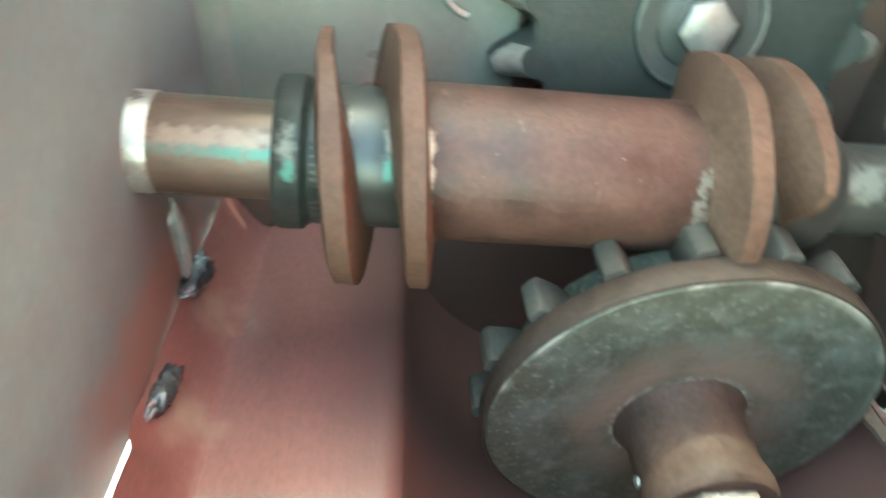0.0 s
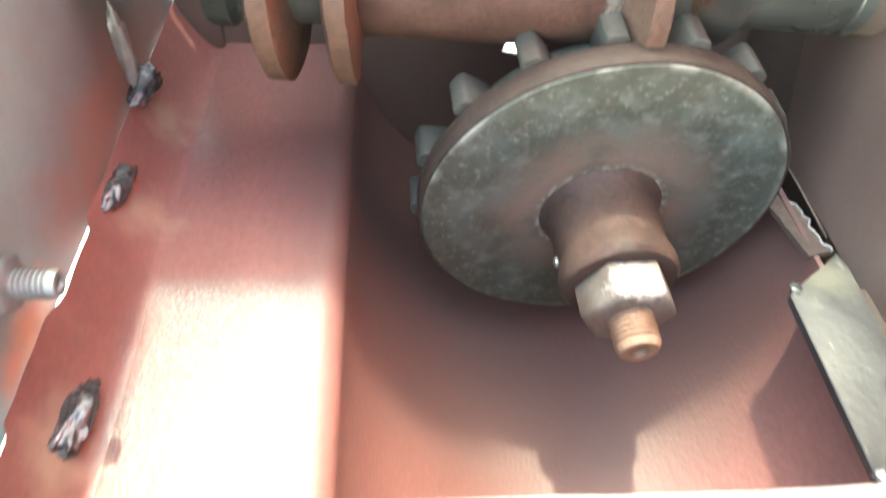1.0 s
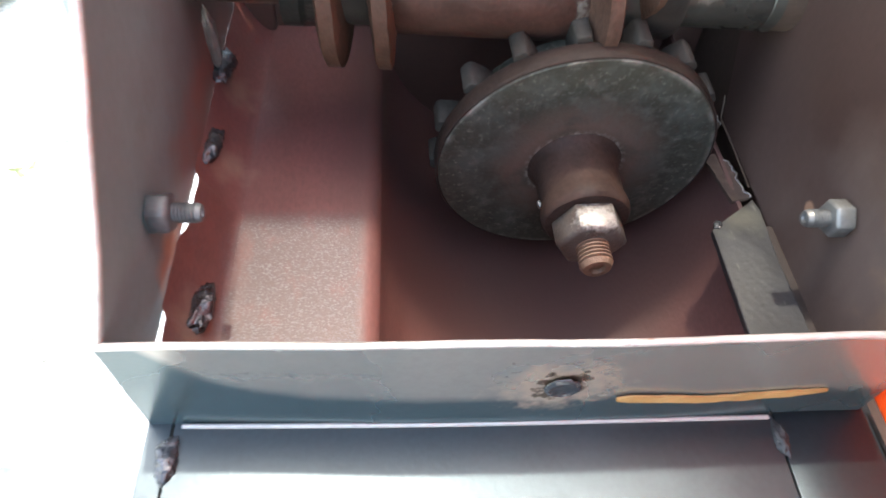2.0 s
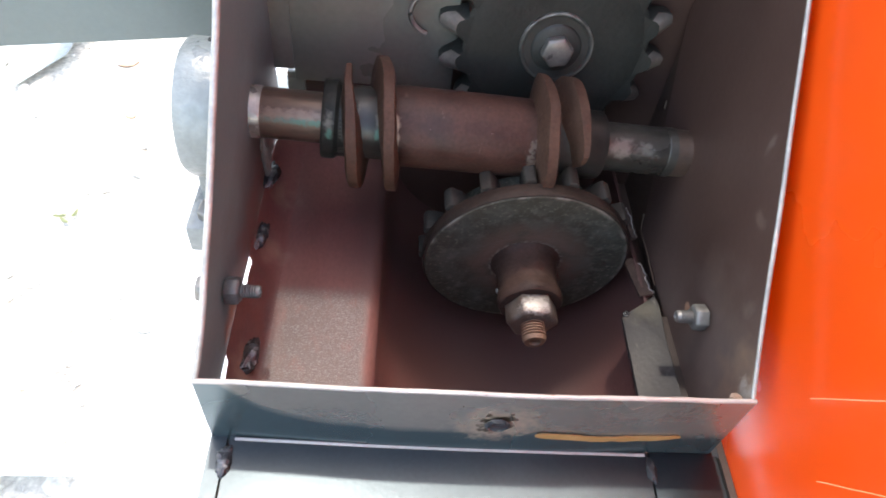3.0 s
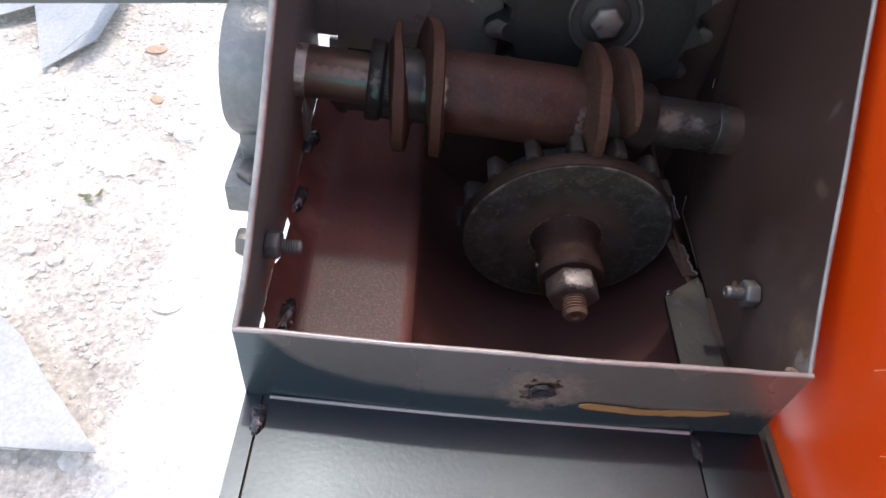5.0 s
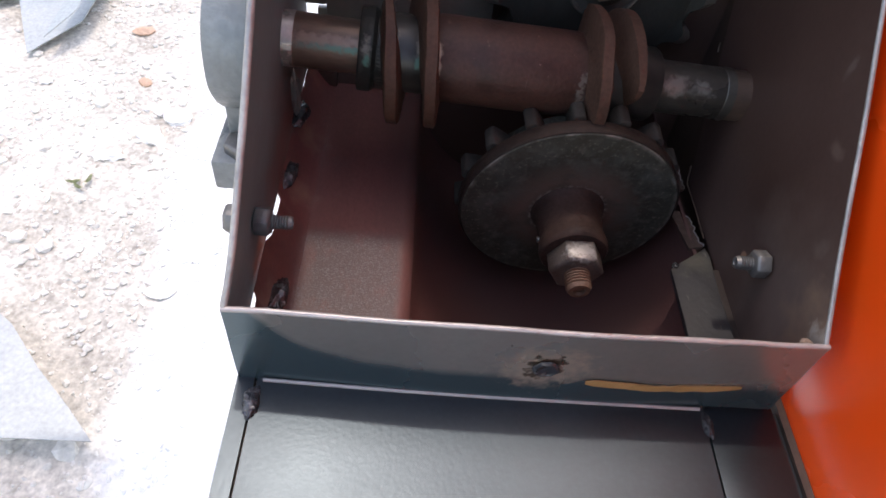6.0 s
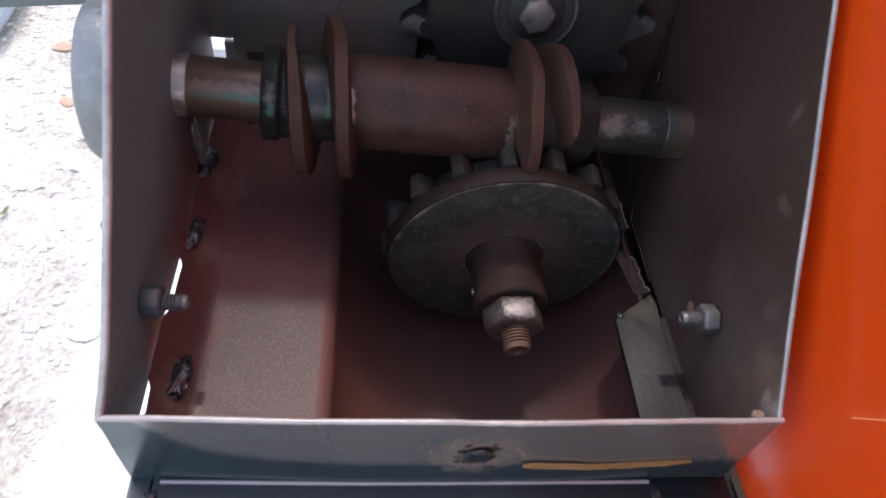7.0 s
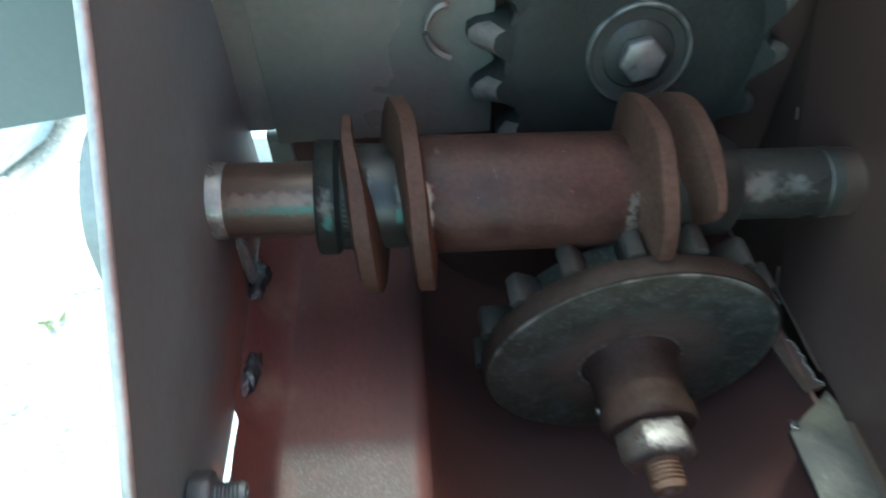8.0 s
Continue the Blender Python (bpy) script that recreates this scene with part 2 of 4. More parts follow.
# Translucency added to lift the panel's brightness.
let_through(ORANGE, 0.20, (0.95, 0.16, 0.012))
SCRATCH = material("pale_scratch", (0.9, 0.28, 0.10), (0.95, 0.36, 0.16), 0.4, 0.0, 30, 200, 0.02)
YELLOW = material("yellow_paint", (0.2700, 0.1395, 0.0468), (0.3330, 0.1845, 0.0702), 0.6, 0.0, 80, 300, 0.2)
GRAVEL = material("stony_soil", (0.43, 0.39, 0.33), (0.68, 0.63, 0.55), 0.95, 0.0, 9, 110, 1.0, (0.24, 0.21, 0.175), 0.62, grain_amount=0.35)
STONE = material("gravel_stone", (0.52, 0.49, 0.44), (0.74, 0.70, 0.64), 0.9, 0.0, 14, 120, 0.5, grain_amount=0.2)
BRICKISH = material("brick_scrap", (0.50, 0.32, 0.22), (0.56, 0.38, 0.28), 0.9, 0.0, 30, 200, 0.5)
LEAF = material("green_leaf", (0.22, 0.25, 0.11), (0.30, 0.32, 0.17), 0.6, 0.0, 60, 200, 0.1)
CONCRETE = material("pale_concrete", (0.72, 0.7, 0.66), (0.8, 0.78, 0.74), 0.9, 0.0, 5, 90, 0.3)
TIN = material("galvanised_sheet", (0.30, 0.33, 0.33), (0.38, 0.40, 0.39), 0.42, 0.3, 10, 160, 0.08)


def stain_or_light(m, centre, scale, outer, inner, colour, wobble=0.02, grain=45.0, amount=1.0):
    """A stain, painted glint or shade of its own colour on the surface, with a ragged edge."""
    t = m.node_tree
    n, ln = t.nodes, t.links.new
    b = n["Principled BSDF"]
    col = b.inputs["Base Color"].links[0].from_socket
    geo = n.new("ShaderNodeTexCoord")
    mp = n.new("ShaderNodeMapping")
    mp.vector_type = "POINT"
    mp.inputs["Scale"].default_value = scale
    mp.inputs["Location"].default_value = [-c * k for c, k in zip(centre, scale)]
    ln(geo.outputs["Object"], mp.inputs["Vector"])
    length = n.new("ShaderNodeVectorMath")
    length.operation = "LENGTH"
    ln(mp.outputs[0], length.inputs[0])
    wob = n.new("ShaderNodeTexNoise")
    wob.inputs["Scale"].default_value, wob.inputs["Detail"].default_value = grain, 8
    ln(geo.outputs["Object"], wob.inputs["Vector"])
    add = n.new("ShaderNodeMath")
    add.operation = "MULTIPLY_ADD"
    ln(wob.outputs[0], add.inputs[0])
    add.inputs[1].default_value = wobble * 2
    ln(length.outputs["Value"], add.inputs[2])
    r = n.new("ShaderNodeMapRange")
    r.inputs[1].default_value, r.inputs[2].default_value = outer + wobble, inner + wobble
    r.inputs[4].default_value = amount
    ln(add.outputs[0], r.inputs[0])
    mx = n.new("ShaderNodeMix")
    mx.data_type = "RGBA"
    ln(r.outputs[0], mx.inputs[0])
    ln(col, mx.inputs[6])
    mx.inputs[7].default_value = (*colour, 1)
    ln(mx.outputs[2], b.inputs["Base Color"])


def ring_wear(m, radius, half, colour, noise_scale=90.0, need=0.5):
    """Worn, paler or rusty ring at a radius round the local z, broken up by a noise."""
    t = m.node_tree
    n, ln = t.nodes, t.links.new
    b = n["Principled BSDF"]
    col = b.inputs["Base Color"].links[0].from_socket
    geo = n.new("ShaderNodeTexCoord")
    flat = n.new("ShaderNodeVectorMath")
    flat.operation = "MULTIPLY"
    flat.inputs[1].default_value = (1, 1, 0)
    ln(geo.outputs["Object"], flat.inputs[0])
    length = n.new("ShaderNodeVectorMath")
    length.operation = "LENGTH"
    ln(flat.outputs[0], length.inputs[0])
    diff = n.new("ShaderNodeMath")
    diff.operation = "SUBTRACT"
    ln(length.outputs["Value"], diff.inputs[0])
    diff.inputs[1].default_value = radius
    away = n.new("ShaderNodeMath")
    away.operation = "ABSOLUTE"
    ln(diff.outputs[0], away.inputs[0])
    near = n.new("ShaderNodeMapRange")
    near.inputs[1].default_value, near.inputs[2].default_value = half, 0.0
    ln(away.outputs[0], near.inputs[0])
    tex = n.new("ShaderNodeTexNoise")
    tex.inputs["Scale"].default_value, tex.inputs["Detail"].default_value = noise_scale, 7
    ln(geo.outputs["Object"], tex.inputs["Vector"])
    both = n.new("ShaderNodeMath")
    both.operation = "MULTIPLY"
    ln(near.outputs[0], both.inputs[0])
    gate = n.new("ShaderNodeMapRange")
    gate.inputs[1].default_value, gate.inputs[2].default_value = need - 0.08, need + 0.1
    ln(tex.outputs[0], gate.inputs[0])
    ln(gate.outputs[0], both.inputs[1])
    mx = n.new("ShaderNodeMix")
    mx.data_type = "RGBA"
    ln(both.outputs[0], mx.inputs[0])
    ln(col, mx.inputs[6])
    mx.inputs[7].default_value = (*colour, 1)
    ln(mx.outputs[2], b.inputs["Base Color"])


FACE = CAST.copy()
FACE.name = "worn_gear_face"
ring_wear(FACE, 0.040, 0.026, (0.10, 0.066, 0.052), 25, 0.40)
ring_wear(FACE, 0.066, 0.030, (0.062, 0.066, 0.058), 32, 0.53)
ring_wear(FACE, 0.0925, 0.0035, (0.15, 0.138, 0.12), 60, 0.55)
ring_wear(FACE, 0.070, 0.034, (0.078, 0.076, 0.066), 90, 0.58)
ring_wear(FACE, 0.0325, 0.0030, (0.17, 0.152, 0.13), 300, 0.53)
ring_wear(FACE, 0.080, 0.026, (0.125, 0.117, 0.102), 260, 0.65)
ring_wear(FACE, 0.060, 0.040, (0.080, 0.066, 0.056), 420, 0.70)
ring_wear(BOSSM, 0.0325, 0.0022, (0.17, 0.17, 0.15), 45, 0.50)
NUTFACE = NUTM.copy()
NUTFACE.name = "worn_nut_bright_flat"
# Sunlight on the upper flat, painted pale over the worn metal.
stain_or_light(NUTFACE, (0.001, 0.0205, 0.057), (0.7, 1, 1), 0.012, 0.004, (0.32, 0.295, 0.27), 0.010, 320)
# Worn spots with bright glints painted in, on the shaft end's upper front.
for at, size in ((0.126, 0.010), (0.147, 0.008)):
    stain_or_light(DARKSHAFT, (at, 0.0165, 0.0135), (0.8, 1, 1), size, size * 0.4, (0.19, 0.19, 0.172), 0.008, 220, 0.85)
# Pale sheen and teal glints painted along the shaft's upper front.
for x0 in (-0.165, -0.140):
    stain_or_light(SHAFT, (x0, 0.0165, 0.0130), (0.10, 1, 1), 0.0055, 0.0010, (0.22, 0.155, 0.125), 0.006, 220, 0.7)
stain_or_light(SHAFT, (-0.155, 0.0190, 0.0086), (0.07, 1, 1), 0.0036, 0.0008, (0.10, 0.132, 0.117), 0.004, 300, 0.75)
stain_or_light(SHAFT, (-0.138, 0.0190, 0.0086), (0.12, 1, 1), 0.0030, 0.0008, (0.060, 0.135, 0.112), 0.004, 300, 0.85)
# Pale and teal glints painted on the oily sleeves and the collar.
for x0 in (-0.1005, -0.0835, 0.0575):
    stain_or_light(OILY, (x0, 0.0215, 0.0205), (2.2, 0.55, 0.55), 0.0065, 0.0022, (0.16, 0.145, 0.13), 0.006, 300, 0.85)
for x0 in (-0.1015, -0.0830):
    stain_or_light(OILY, (x0, 0.0278, 0.0110), (1.6, 0.8, 0.8), 0.0050, 0.0022, (0.055, 0.14, 0.115), 0.004, 300, 0.9)
stain_or_light(COLLAR, (-0.1225, 0.026, 0.018), (1.6, 0.7, 0.7), 0.0070, 0.0020, (0.13, 0.12, 0.105), 0.007, 260, 0.8)
stain_or_light(COLLAR, (-0.1215, 0.030, 0.010), (1.4, 0.8, 0.8), 0.0045, 0.0015, (0.045, 0.11, 0.09), 0.004, 300, 0.9)
for z0 in (0.022, 0.012, 0.0, -0.010):
    stain_or_light(BROWN, (-0.0690, math.sqrt(0.0335 ** 2 - z0 * z0), z0), (1.6, 0.7, 0.7), 0.0060, 0.0025, (0.30, 0.245, 0.20), 0.005, 260)
# Soft pale highlight painted on the hub's right end.
for z0 in (0.016, 0.004, -0.008):
    stain_or_light(BROWN, (0.0445, math.sqrt(0.0335 ** 2 - z0 * z0), z0), (1.4, 0.7, 0.7), 0.0058, 0.0020, (0.15, 0.135, 0.118), 0.012, 260, 0.45)
RIGHT = SHEET.copy()
RIGHT.name = "mill_steel_rusty"
# Broad paler tone over the wall's lower front.
stain_or_light(RIGHT, (0.186, 0.030, -0.030), (1, 0.75, 0.9), 0.085, 0.010, (0.165, 0.118, 0.100), 0.040, 35, 0.7)
stain_or_light(RIGHT, (0.186, 0.006, -0.014), (1, 1, 1), 0.046, 0.010, (0.22, 0.135, 0.092), 0.030, 70, 0.85)
stain_or_light(RIGHT, (0.186, 0.005, -0.006), (1, 1, 1), 0.014, 0.006, (0.36, 0.30, 0.25), 0.014, 160)
stain_or_light(RIGHT, (0.187, 0.112, -0.048), (1, 1, 1), 0.0055, 0.0035, (0.36, 0.2, 0.13), 0.002)
stain_or_light(RIGHT, (0.190, 0.10, 0.075), (1, 0.6, 1), 0.006, 0.002, (0.19, 0.13, 0.105), 0.006, 90, 0.4)
stain_or_light(RIGHT, (0.190, 0.055, 0.03), (1, 1, 0.6), 0.007, 0.002, (0.19, 0.14, 0.115), 0.007, 90, 0.4)
stain_or_light(RIGHT, (0.190, 0.03, 0.012), (1, 0.7, 0.7), 0.011, 0.003, (0.24, 0.155, 0.11), 0.010, 90, 0.4)
stain_or_light(RIGHT, (0.193, 0.135, 0.115), (1, 1.5, 0.5), 0.006, 0.002, (0.19, 0.15, 0.13), 0.005, 90, 0.4)
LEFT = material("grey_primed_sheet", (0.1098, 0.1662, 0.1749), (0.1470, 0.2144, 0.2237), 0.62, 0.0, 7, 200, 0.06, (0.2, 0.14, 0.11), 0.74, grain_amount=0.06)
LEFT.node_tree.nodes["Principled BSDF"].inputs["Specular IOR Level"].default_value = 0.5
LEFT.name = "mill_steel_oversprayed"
# Shade over the wall's back half, painted into its colour.
stain_or_light(LEFT, (-0.187, 0.270, -0.030), (1, 0.55, 0.9), 0.112, 0.036, (0.072, 0.053, 0.052), 0.030, 25, 0.9)
stain_or_light(LEFT, (-0.187, 0.215, -0.050), (1, 0.36, 1), 0.046, 0.018, (0.145, 0.070, 0.054), 0.022, 40, 0.9)
stain_or_light(LEFT, (-0.187, 0.085, -0.05), (1, 0.5, 1), 0.020, 0.004, (0.33, 0.17, 0.11), 0.014, 60)


def worn_sunlit_ledge(m, x0, x1, y1):
    """Paint worn through to bright scratched steel on a strip of the floor: ragged on one side, sharp at the bend. Also
    paints the sunlit part paler.
    """
    t = m.node_tree
    n, ln = t.nodes, t.links.new
    b = n["Principled BSDF"]
    col = b.inputs["Base Color"].links[0].from_socket
    rough = b.inputs["Roughness"].links[0].from_socket
    geo, sep = n.new("ShaderNodeTexCoord"), n.new("ShaderNodeSeparateXYZ")
    ln(geo.outputs["Object"], sep.inputs[0])

    def noise_at(scale, detail, stretch):
        mp, tex = n.new("ShaderNodeMapping"), n.new("ShaderNodeTexNoise")
        mp.inputs["Scale"].default_value = stretch
        mp.inputs["Rotation"].default_value = (0, 0, 0.12)
        tex.inputs["Scale"].default_value, tex.inputs["Detail"].default_value = scale, detail
        ln(geo.outputs["Object"], mp.inputs["Vector"])
        ln(mp.outputs[0], tex.inputs["Vector"])
        return tex.outputs[0]

    def calc(op, p, q):
        k = n.new("ShaderNodeMath")
        k.operation = op
        for i, v in enumerate((p, q)):
            if isinstance(v, (int, float)):
                k.inputs[i].default_value = v
            else:
                ln(v, k.inputs[i])
        return k.outputs[0]

    def step(value, lo, hi):
        r = n.new("ShaderNodeMapRange")
        r.inputs[1].default_value, r.inputs[2].default_value = lo, hi
        ln(value, r.inputs[0])
        return r.outputs[0]

    def blend(mask, under, over):
        mx = n.new("ShaderNodeMix")
        mx.data_type = "RGBA"
        ln(mask, mx.inputs[0])
        ln(under, mx.inputs[6])
        mx.inputs[7].default_value = (*over, 1)
        return mx.outputs[2]

    rag = calc("MULTIPLY", calc("SUBTRACT", noise_at(55, 8, (1, 0.5, 1)), 0.5), 0.05)
    left = step(calc("ADD", sep.outputs[0], rag), x0 - 0.010, x0 + 0.012)
    right = step(calc("ADD", sep.outputs[0], calc("MULTIPLY", rag, 0.12)), x1 + 0.0035, x1 - 0.0035)
    # Ends at the shadow line, so the paler colour doubles as sunlight.
    far = step(sep.outputs[1], y1 + 0.006, y1 - 0.006)
    mask = calc("MULTIPLY", calc("MULTIPLY", left, right), far)
    patchy = calc("MULTIPLY", mask, calc("MULTIPLY", step(noise_at(60, 6, (1, 0.6, 1)), 0.22, 0.46), 0.8))
    col = blend(patchy, col, (0.072, 0.049, 0.049))
    fine = noise_at(900, 6, (0.8, 1.0, 1))
    flecks = calc("MULTIPLY", mask, step(fine, 0.50, 0.68))
    col = blend(flecks, col, (0.142, 0.118, 0.118))
    ln(col, b.inputs["Base Color"])
    mr = n.new("ShaderNodeMix")
    ln(patchy, mr.inputs[0])
    ln(rough, mr.inputs[2])
    mr.inputs[3].default_value = 0.45
    ln(mr.outputs[0], b.inputs["Roughness"])
    bp = n.new("ShaderNodeBump")
    bp.inputs["Distance"].default_value = 0.002
    ln(calc("MULTIPLY", mask, 0.22), bp.inputs["Strength"])
    ln(fine, bp.inputs["Height"])
    ln(b.inputs["Normal"].links[0].from_socket, bp.inputs["Normal"])
    ln(bp.outputs[0], b.inputs["Normal"])


worn_sunlit_ledge(RED, -0.163, -0.0845, 0.139)
for y0 in (0.05, 0.175, 0.243):
    stain_or_light(RED, (-0.175, y0, -0.07), (1, 0.8, 1), 0.020, 0.004, (0.20, 0.125, 0.098), 0.02, 60)
stain_or_light(BARM, (0.164, 0.134, -0.08), (1, 1, 1), 0.024, 0.004, (0.085, 0.078, 0.060), 0.02, 60, 0.7)


def shaded_round(m, cx, cy, outer, inner, colour, gloss):
    """Shade round the gear painted dark into the floor's colour, open towards the back, with a soft edge."""
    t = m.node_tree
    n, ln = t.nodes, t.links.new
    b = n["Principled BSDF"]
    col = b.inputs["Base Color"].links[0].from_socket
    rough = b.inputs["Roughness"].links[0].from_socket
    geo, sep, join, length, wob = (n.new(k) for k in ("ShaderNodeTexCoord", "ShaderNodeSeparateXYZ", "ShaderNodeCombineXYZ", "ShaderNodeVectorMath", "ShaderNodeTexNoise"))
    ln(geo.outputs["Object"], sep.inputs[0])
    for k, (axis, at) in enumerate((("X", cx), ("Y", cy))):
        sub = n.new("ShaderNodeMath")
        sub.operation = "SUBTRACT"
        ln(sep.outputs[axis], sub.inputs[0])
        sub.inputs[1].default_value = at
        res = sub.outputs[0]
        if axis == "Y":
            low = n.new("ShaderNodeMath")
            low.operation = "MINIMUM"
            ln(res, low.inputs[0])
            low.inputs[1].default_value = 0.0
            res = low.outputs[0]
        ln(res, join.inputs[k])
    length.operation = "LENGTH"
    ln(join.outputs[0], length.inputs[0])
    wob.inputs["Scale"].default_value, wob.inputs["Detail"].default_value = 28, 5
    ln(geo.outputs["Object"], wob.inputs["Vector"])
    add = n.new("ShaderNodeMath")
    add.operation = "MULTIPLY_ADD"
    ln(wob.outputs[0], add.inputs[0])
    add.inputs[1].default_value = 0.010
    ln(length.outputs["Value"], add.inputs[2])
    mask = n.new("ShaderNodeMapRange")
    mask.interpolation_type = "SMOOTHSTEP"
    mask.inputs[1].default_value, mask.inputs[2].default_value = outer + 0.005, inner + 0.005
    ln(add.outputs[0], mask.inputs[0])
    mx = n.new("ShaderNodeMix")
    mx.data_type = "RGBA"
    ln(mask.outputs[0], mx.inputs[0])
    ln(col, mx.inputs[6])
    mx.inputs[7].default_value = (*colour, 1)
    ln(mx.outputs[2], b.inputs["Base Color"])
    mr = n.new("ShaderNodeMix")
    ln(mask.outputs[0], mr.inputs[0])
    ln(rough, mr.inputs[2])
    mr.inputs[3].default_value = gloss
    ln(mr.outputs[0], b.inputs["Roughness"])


# Darkens the trough's colour to deepen the shade under the gear.
shaded_round(RED, 0.0480, 0.215, 0.185, 0.120, (0.072, 0.034, 0.030), 0.6)


def sunlit_ground(m, colour):
    """Sunlit ground beside the machine painted pale over the soil, thinning out in a soft uneven edge."""
    t = m.node_tree
    n, ln = t.nodes, t.links.new
    b = n["Principled BSDF"]
    col = b.inputs["Base Color"].links[0].from_socket
    geo, sep = n.new("ShaderNodeNewGeometry"), n.new("ShaderNodeSeparateXYZ")
    ln(geo.outputs["Position"], sep.inputs[0])
    total = None
    for scale, amount in ((3.2, 0.16), (14, 0.07), (60, 0.035)):
        tex = n.new("ShaderNodeTexNoise")
        tex.inputs["Scale"].default_value, tex.inputs["Detail"].default_value = scale, 5
        ln(geo.outputs["Position"], tex.inputs["Vector"])
        add = n.new("ShaderNodeMath")
        add.operation = "MULTIPLY_ADD"
        ln(tex.outputs[0], add.inputs[0])
        add.inputs[1].default_value = amount
        if total is None:
            ln(sep.outputs[0], add.inputs[2])
        else:
            ln(total, add.inputs[2])
        total = add.outputs[0]
    slope = n.new("ShaderNodeMath")
    slope.operation = "MULTIPLY_ADD"
    ln(sep.outputs[1], slope.inputs[0])
    slope.inputs[1].default_value = 0.10
    ln(total, slope.inputs[2])
    mask = n.new("ShaderNodeMapRange")
    mask.interpolation_type = "SMOOTHSTEP"
    mask.inputs[1].default_value, mask.inputs[2].default_value = -0.345, -0.265
    ln(slope.outputs[0], mask.inputs[0])
    mx = n.new("ShaderNodeMix")
    mx.data_type = "RGBA"
    ln(mask.outputs[0], mx.inputs[0])
    ln(col, mx.inputs[6])
    mx.inputs[7].default_value = (*colour, 1)
    ln(mx.outputs[2], b.inputs["Base Color"])


# Paints the bright sunlit area into the colour of soil and stones.
sunlit_ground(GRAVEL, (0.80, 0.79, 0.76))
sunlit_ground(STONE, (0.78, 0.77, 0.74))

# ---- mesh helpers ----
def part(name, bm, mat, parent=None, label="", smooth=35):
    me = bpy.data.meshes.new(name)
    bmesh.ops.recalc_face_normals(bm, faces=bm.faces)
    bm.to_mesh(me)
    bm.free()
    me.materials.append(mat)
    if smooth:
        me.shade_smooth()
        me.set_sharp_from_angle(angle=radians(smooth))
    ob = new(name, me)
    if parent:
        ob.parent = parent
    if label:
        tagged(ob, label)
    return ob


def thing(name, label, category, at=(0, 0, 0), group="", kind=""):
    ob = new(name)
    ob.location = at
    return tagged(ob, label, category, group, kind)


def block(lo, hi, bevel=0.0, bm=None):
    bm = bm or bmesh.new()
    geom = bmesh.ops.create_cube(bm, size=1)["verts"]
    c, d = (Vector(lo) + Vector(hi)) / 2, Vector(hi) - Vector(lo)
    for v in geom:
        v.co = Vector((v.co.x * d.x, v.co.y * d.y, v.co.z * d.z)) + c
    if bevel:
        edges = list({e for v in geom for e in v.link_edges})
        bmesh.ops.bevel(bm, geom=edges, offset=bevel, segments=2, affect="EDGES", profile=0.5)
    return bm


def axis_matrix(origin, direction):
    """z of the local frame lies along direction."""
    return Matrix.Translation(origin) @ Vector(direction).to_track_quat("Z", "Y").to_matrix().to_4x4()


def lathe(profile, m=None, n=48, wobble=0.0, bm=None):
    """Turns (radius, height) pairs round z; closed where the radius is 0."""
    bm = bm or bmesh.new()
    rings = []
    for r, h in profile:
        if r < 1e-6:
            rings.append([bm.verts.new((0, 0, h))])
        else:
            rings.append([bm.verts.new(((r + wobble * noise.noise((math.cos(a) * 3, math.sin(a) * 3, h * 60))) * math.cos(a),
                                        (r + wobble * noise.noise((math.cos(a) * 3, math.sin(a) * 3, h * 60 + 9))) * math.sin(a), h))
                          for a in (2 * math.pi * i / n for i in range(n))])
    for a, b in zip(rings, rings[1:]):
        for i in range(n):
            k = (i + 1) % n
            if len(a) == 1 and len(b) == 1:
                continue
            if len(a) == 1:
                bm.faces.new((a[0], b[i], b[k]))
            elif len(b) == 1:
                bm.faces.new((a[i], a[k], b[0]))
            else:
                bm.faces.new((a[i], a[k], b[k], b[i]))
    if m:
        bmesh.ops.transform(bm, matrix=m, verts=bm.verts)
    return bm


def hexagon(r, h, m, chamfer=0.12, hole=0.0, turn=0.0):
    """A hexagonal head or nut with chamfered ends, r across its corners / 2, standing on z = 0."""
    bm = bmesh.new()
    rings = []
    for rad, z in ((r, 0.0), (r, h * (1 - chamfer * 1.2)), (r * 0.87, h)):
        rings.append([bm.verts.new((rad * math.cos(radians(60 * i + turn)), rad * math.sin(radians(60 * i + turn)), z)) for i in range(6)])
    for a, b in zip(rings, rings[1:]):
        for i in range(6):
            bm.faces.new((a[i], a[(i + 1) % 6], b[(i + 1) % 6], b[i]))
    bm.faces.new(rings[0][::-1])
    bm.faces.new(rings[-1])
    bmesh.ops.bevel(bm, geom=list(bm.edges), offset=r * 0.03, segments=1, affect="EDGES")
    bmesh.ops.transform(bm, matrix=m, verts=bm.verts)
    return bm


def threaded(r, length, m, pitch=0.0018, n=24):
    """A screw's shank with its ridges, along z."""
    prof = [(0, 0), (r, 0)]
    z = 0.0
    while z + pitch < length - r * 0.3:
        prof += [(r, z + pitch * 0.3), (r * 0.80, z + pitch * 0.65), (r, z + pitch)]
        z += pitch
    prof += [(r * 0.82, length), (r * 0.5, length), (r * 0.42, length - r * 0.25), (0, length - r * 0.3)]
    return lathe(prof, m, n)


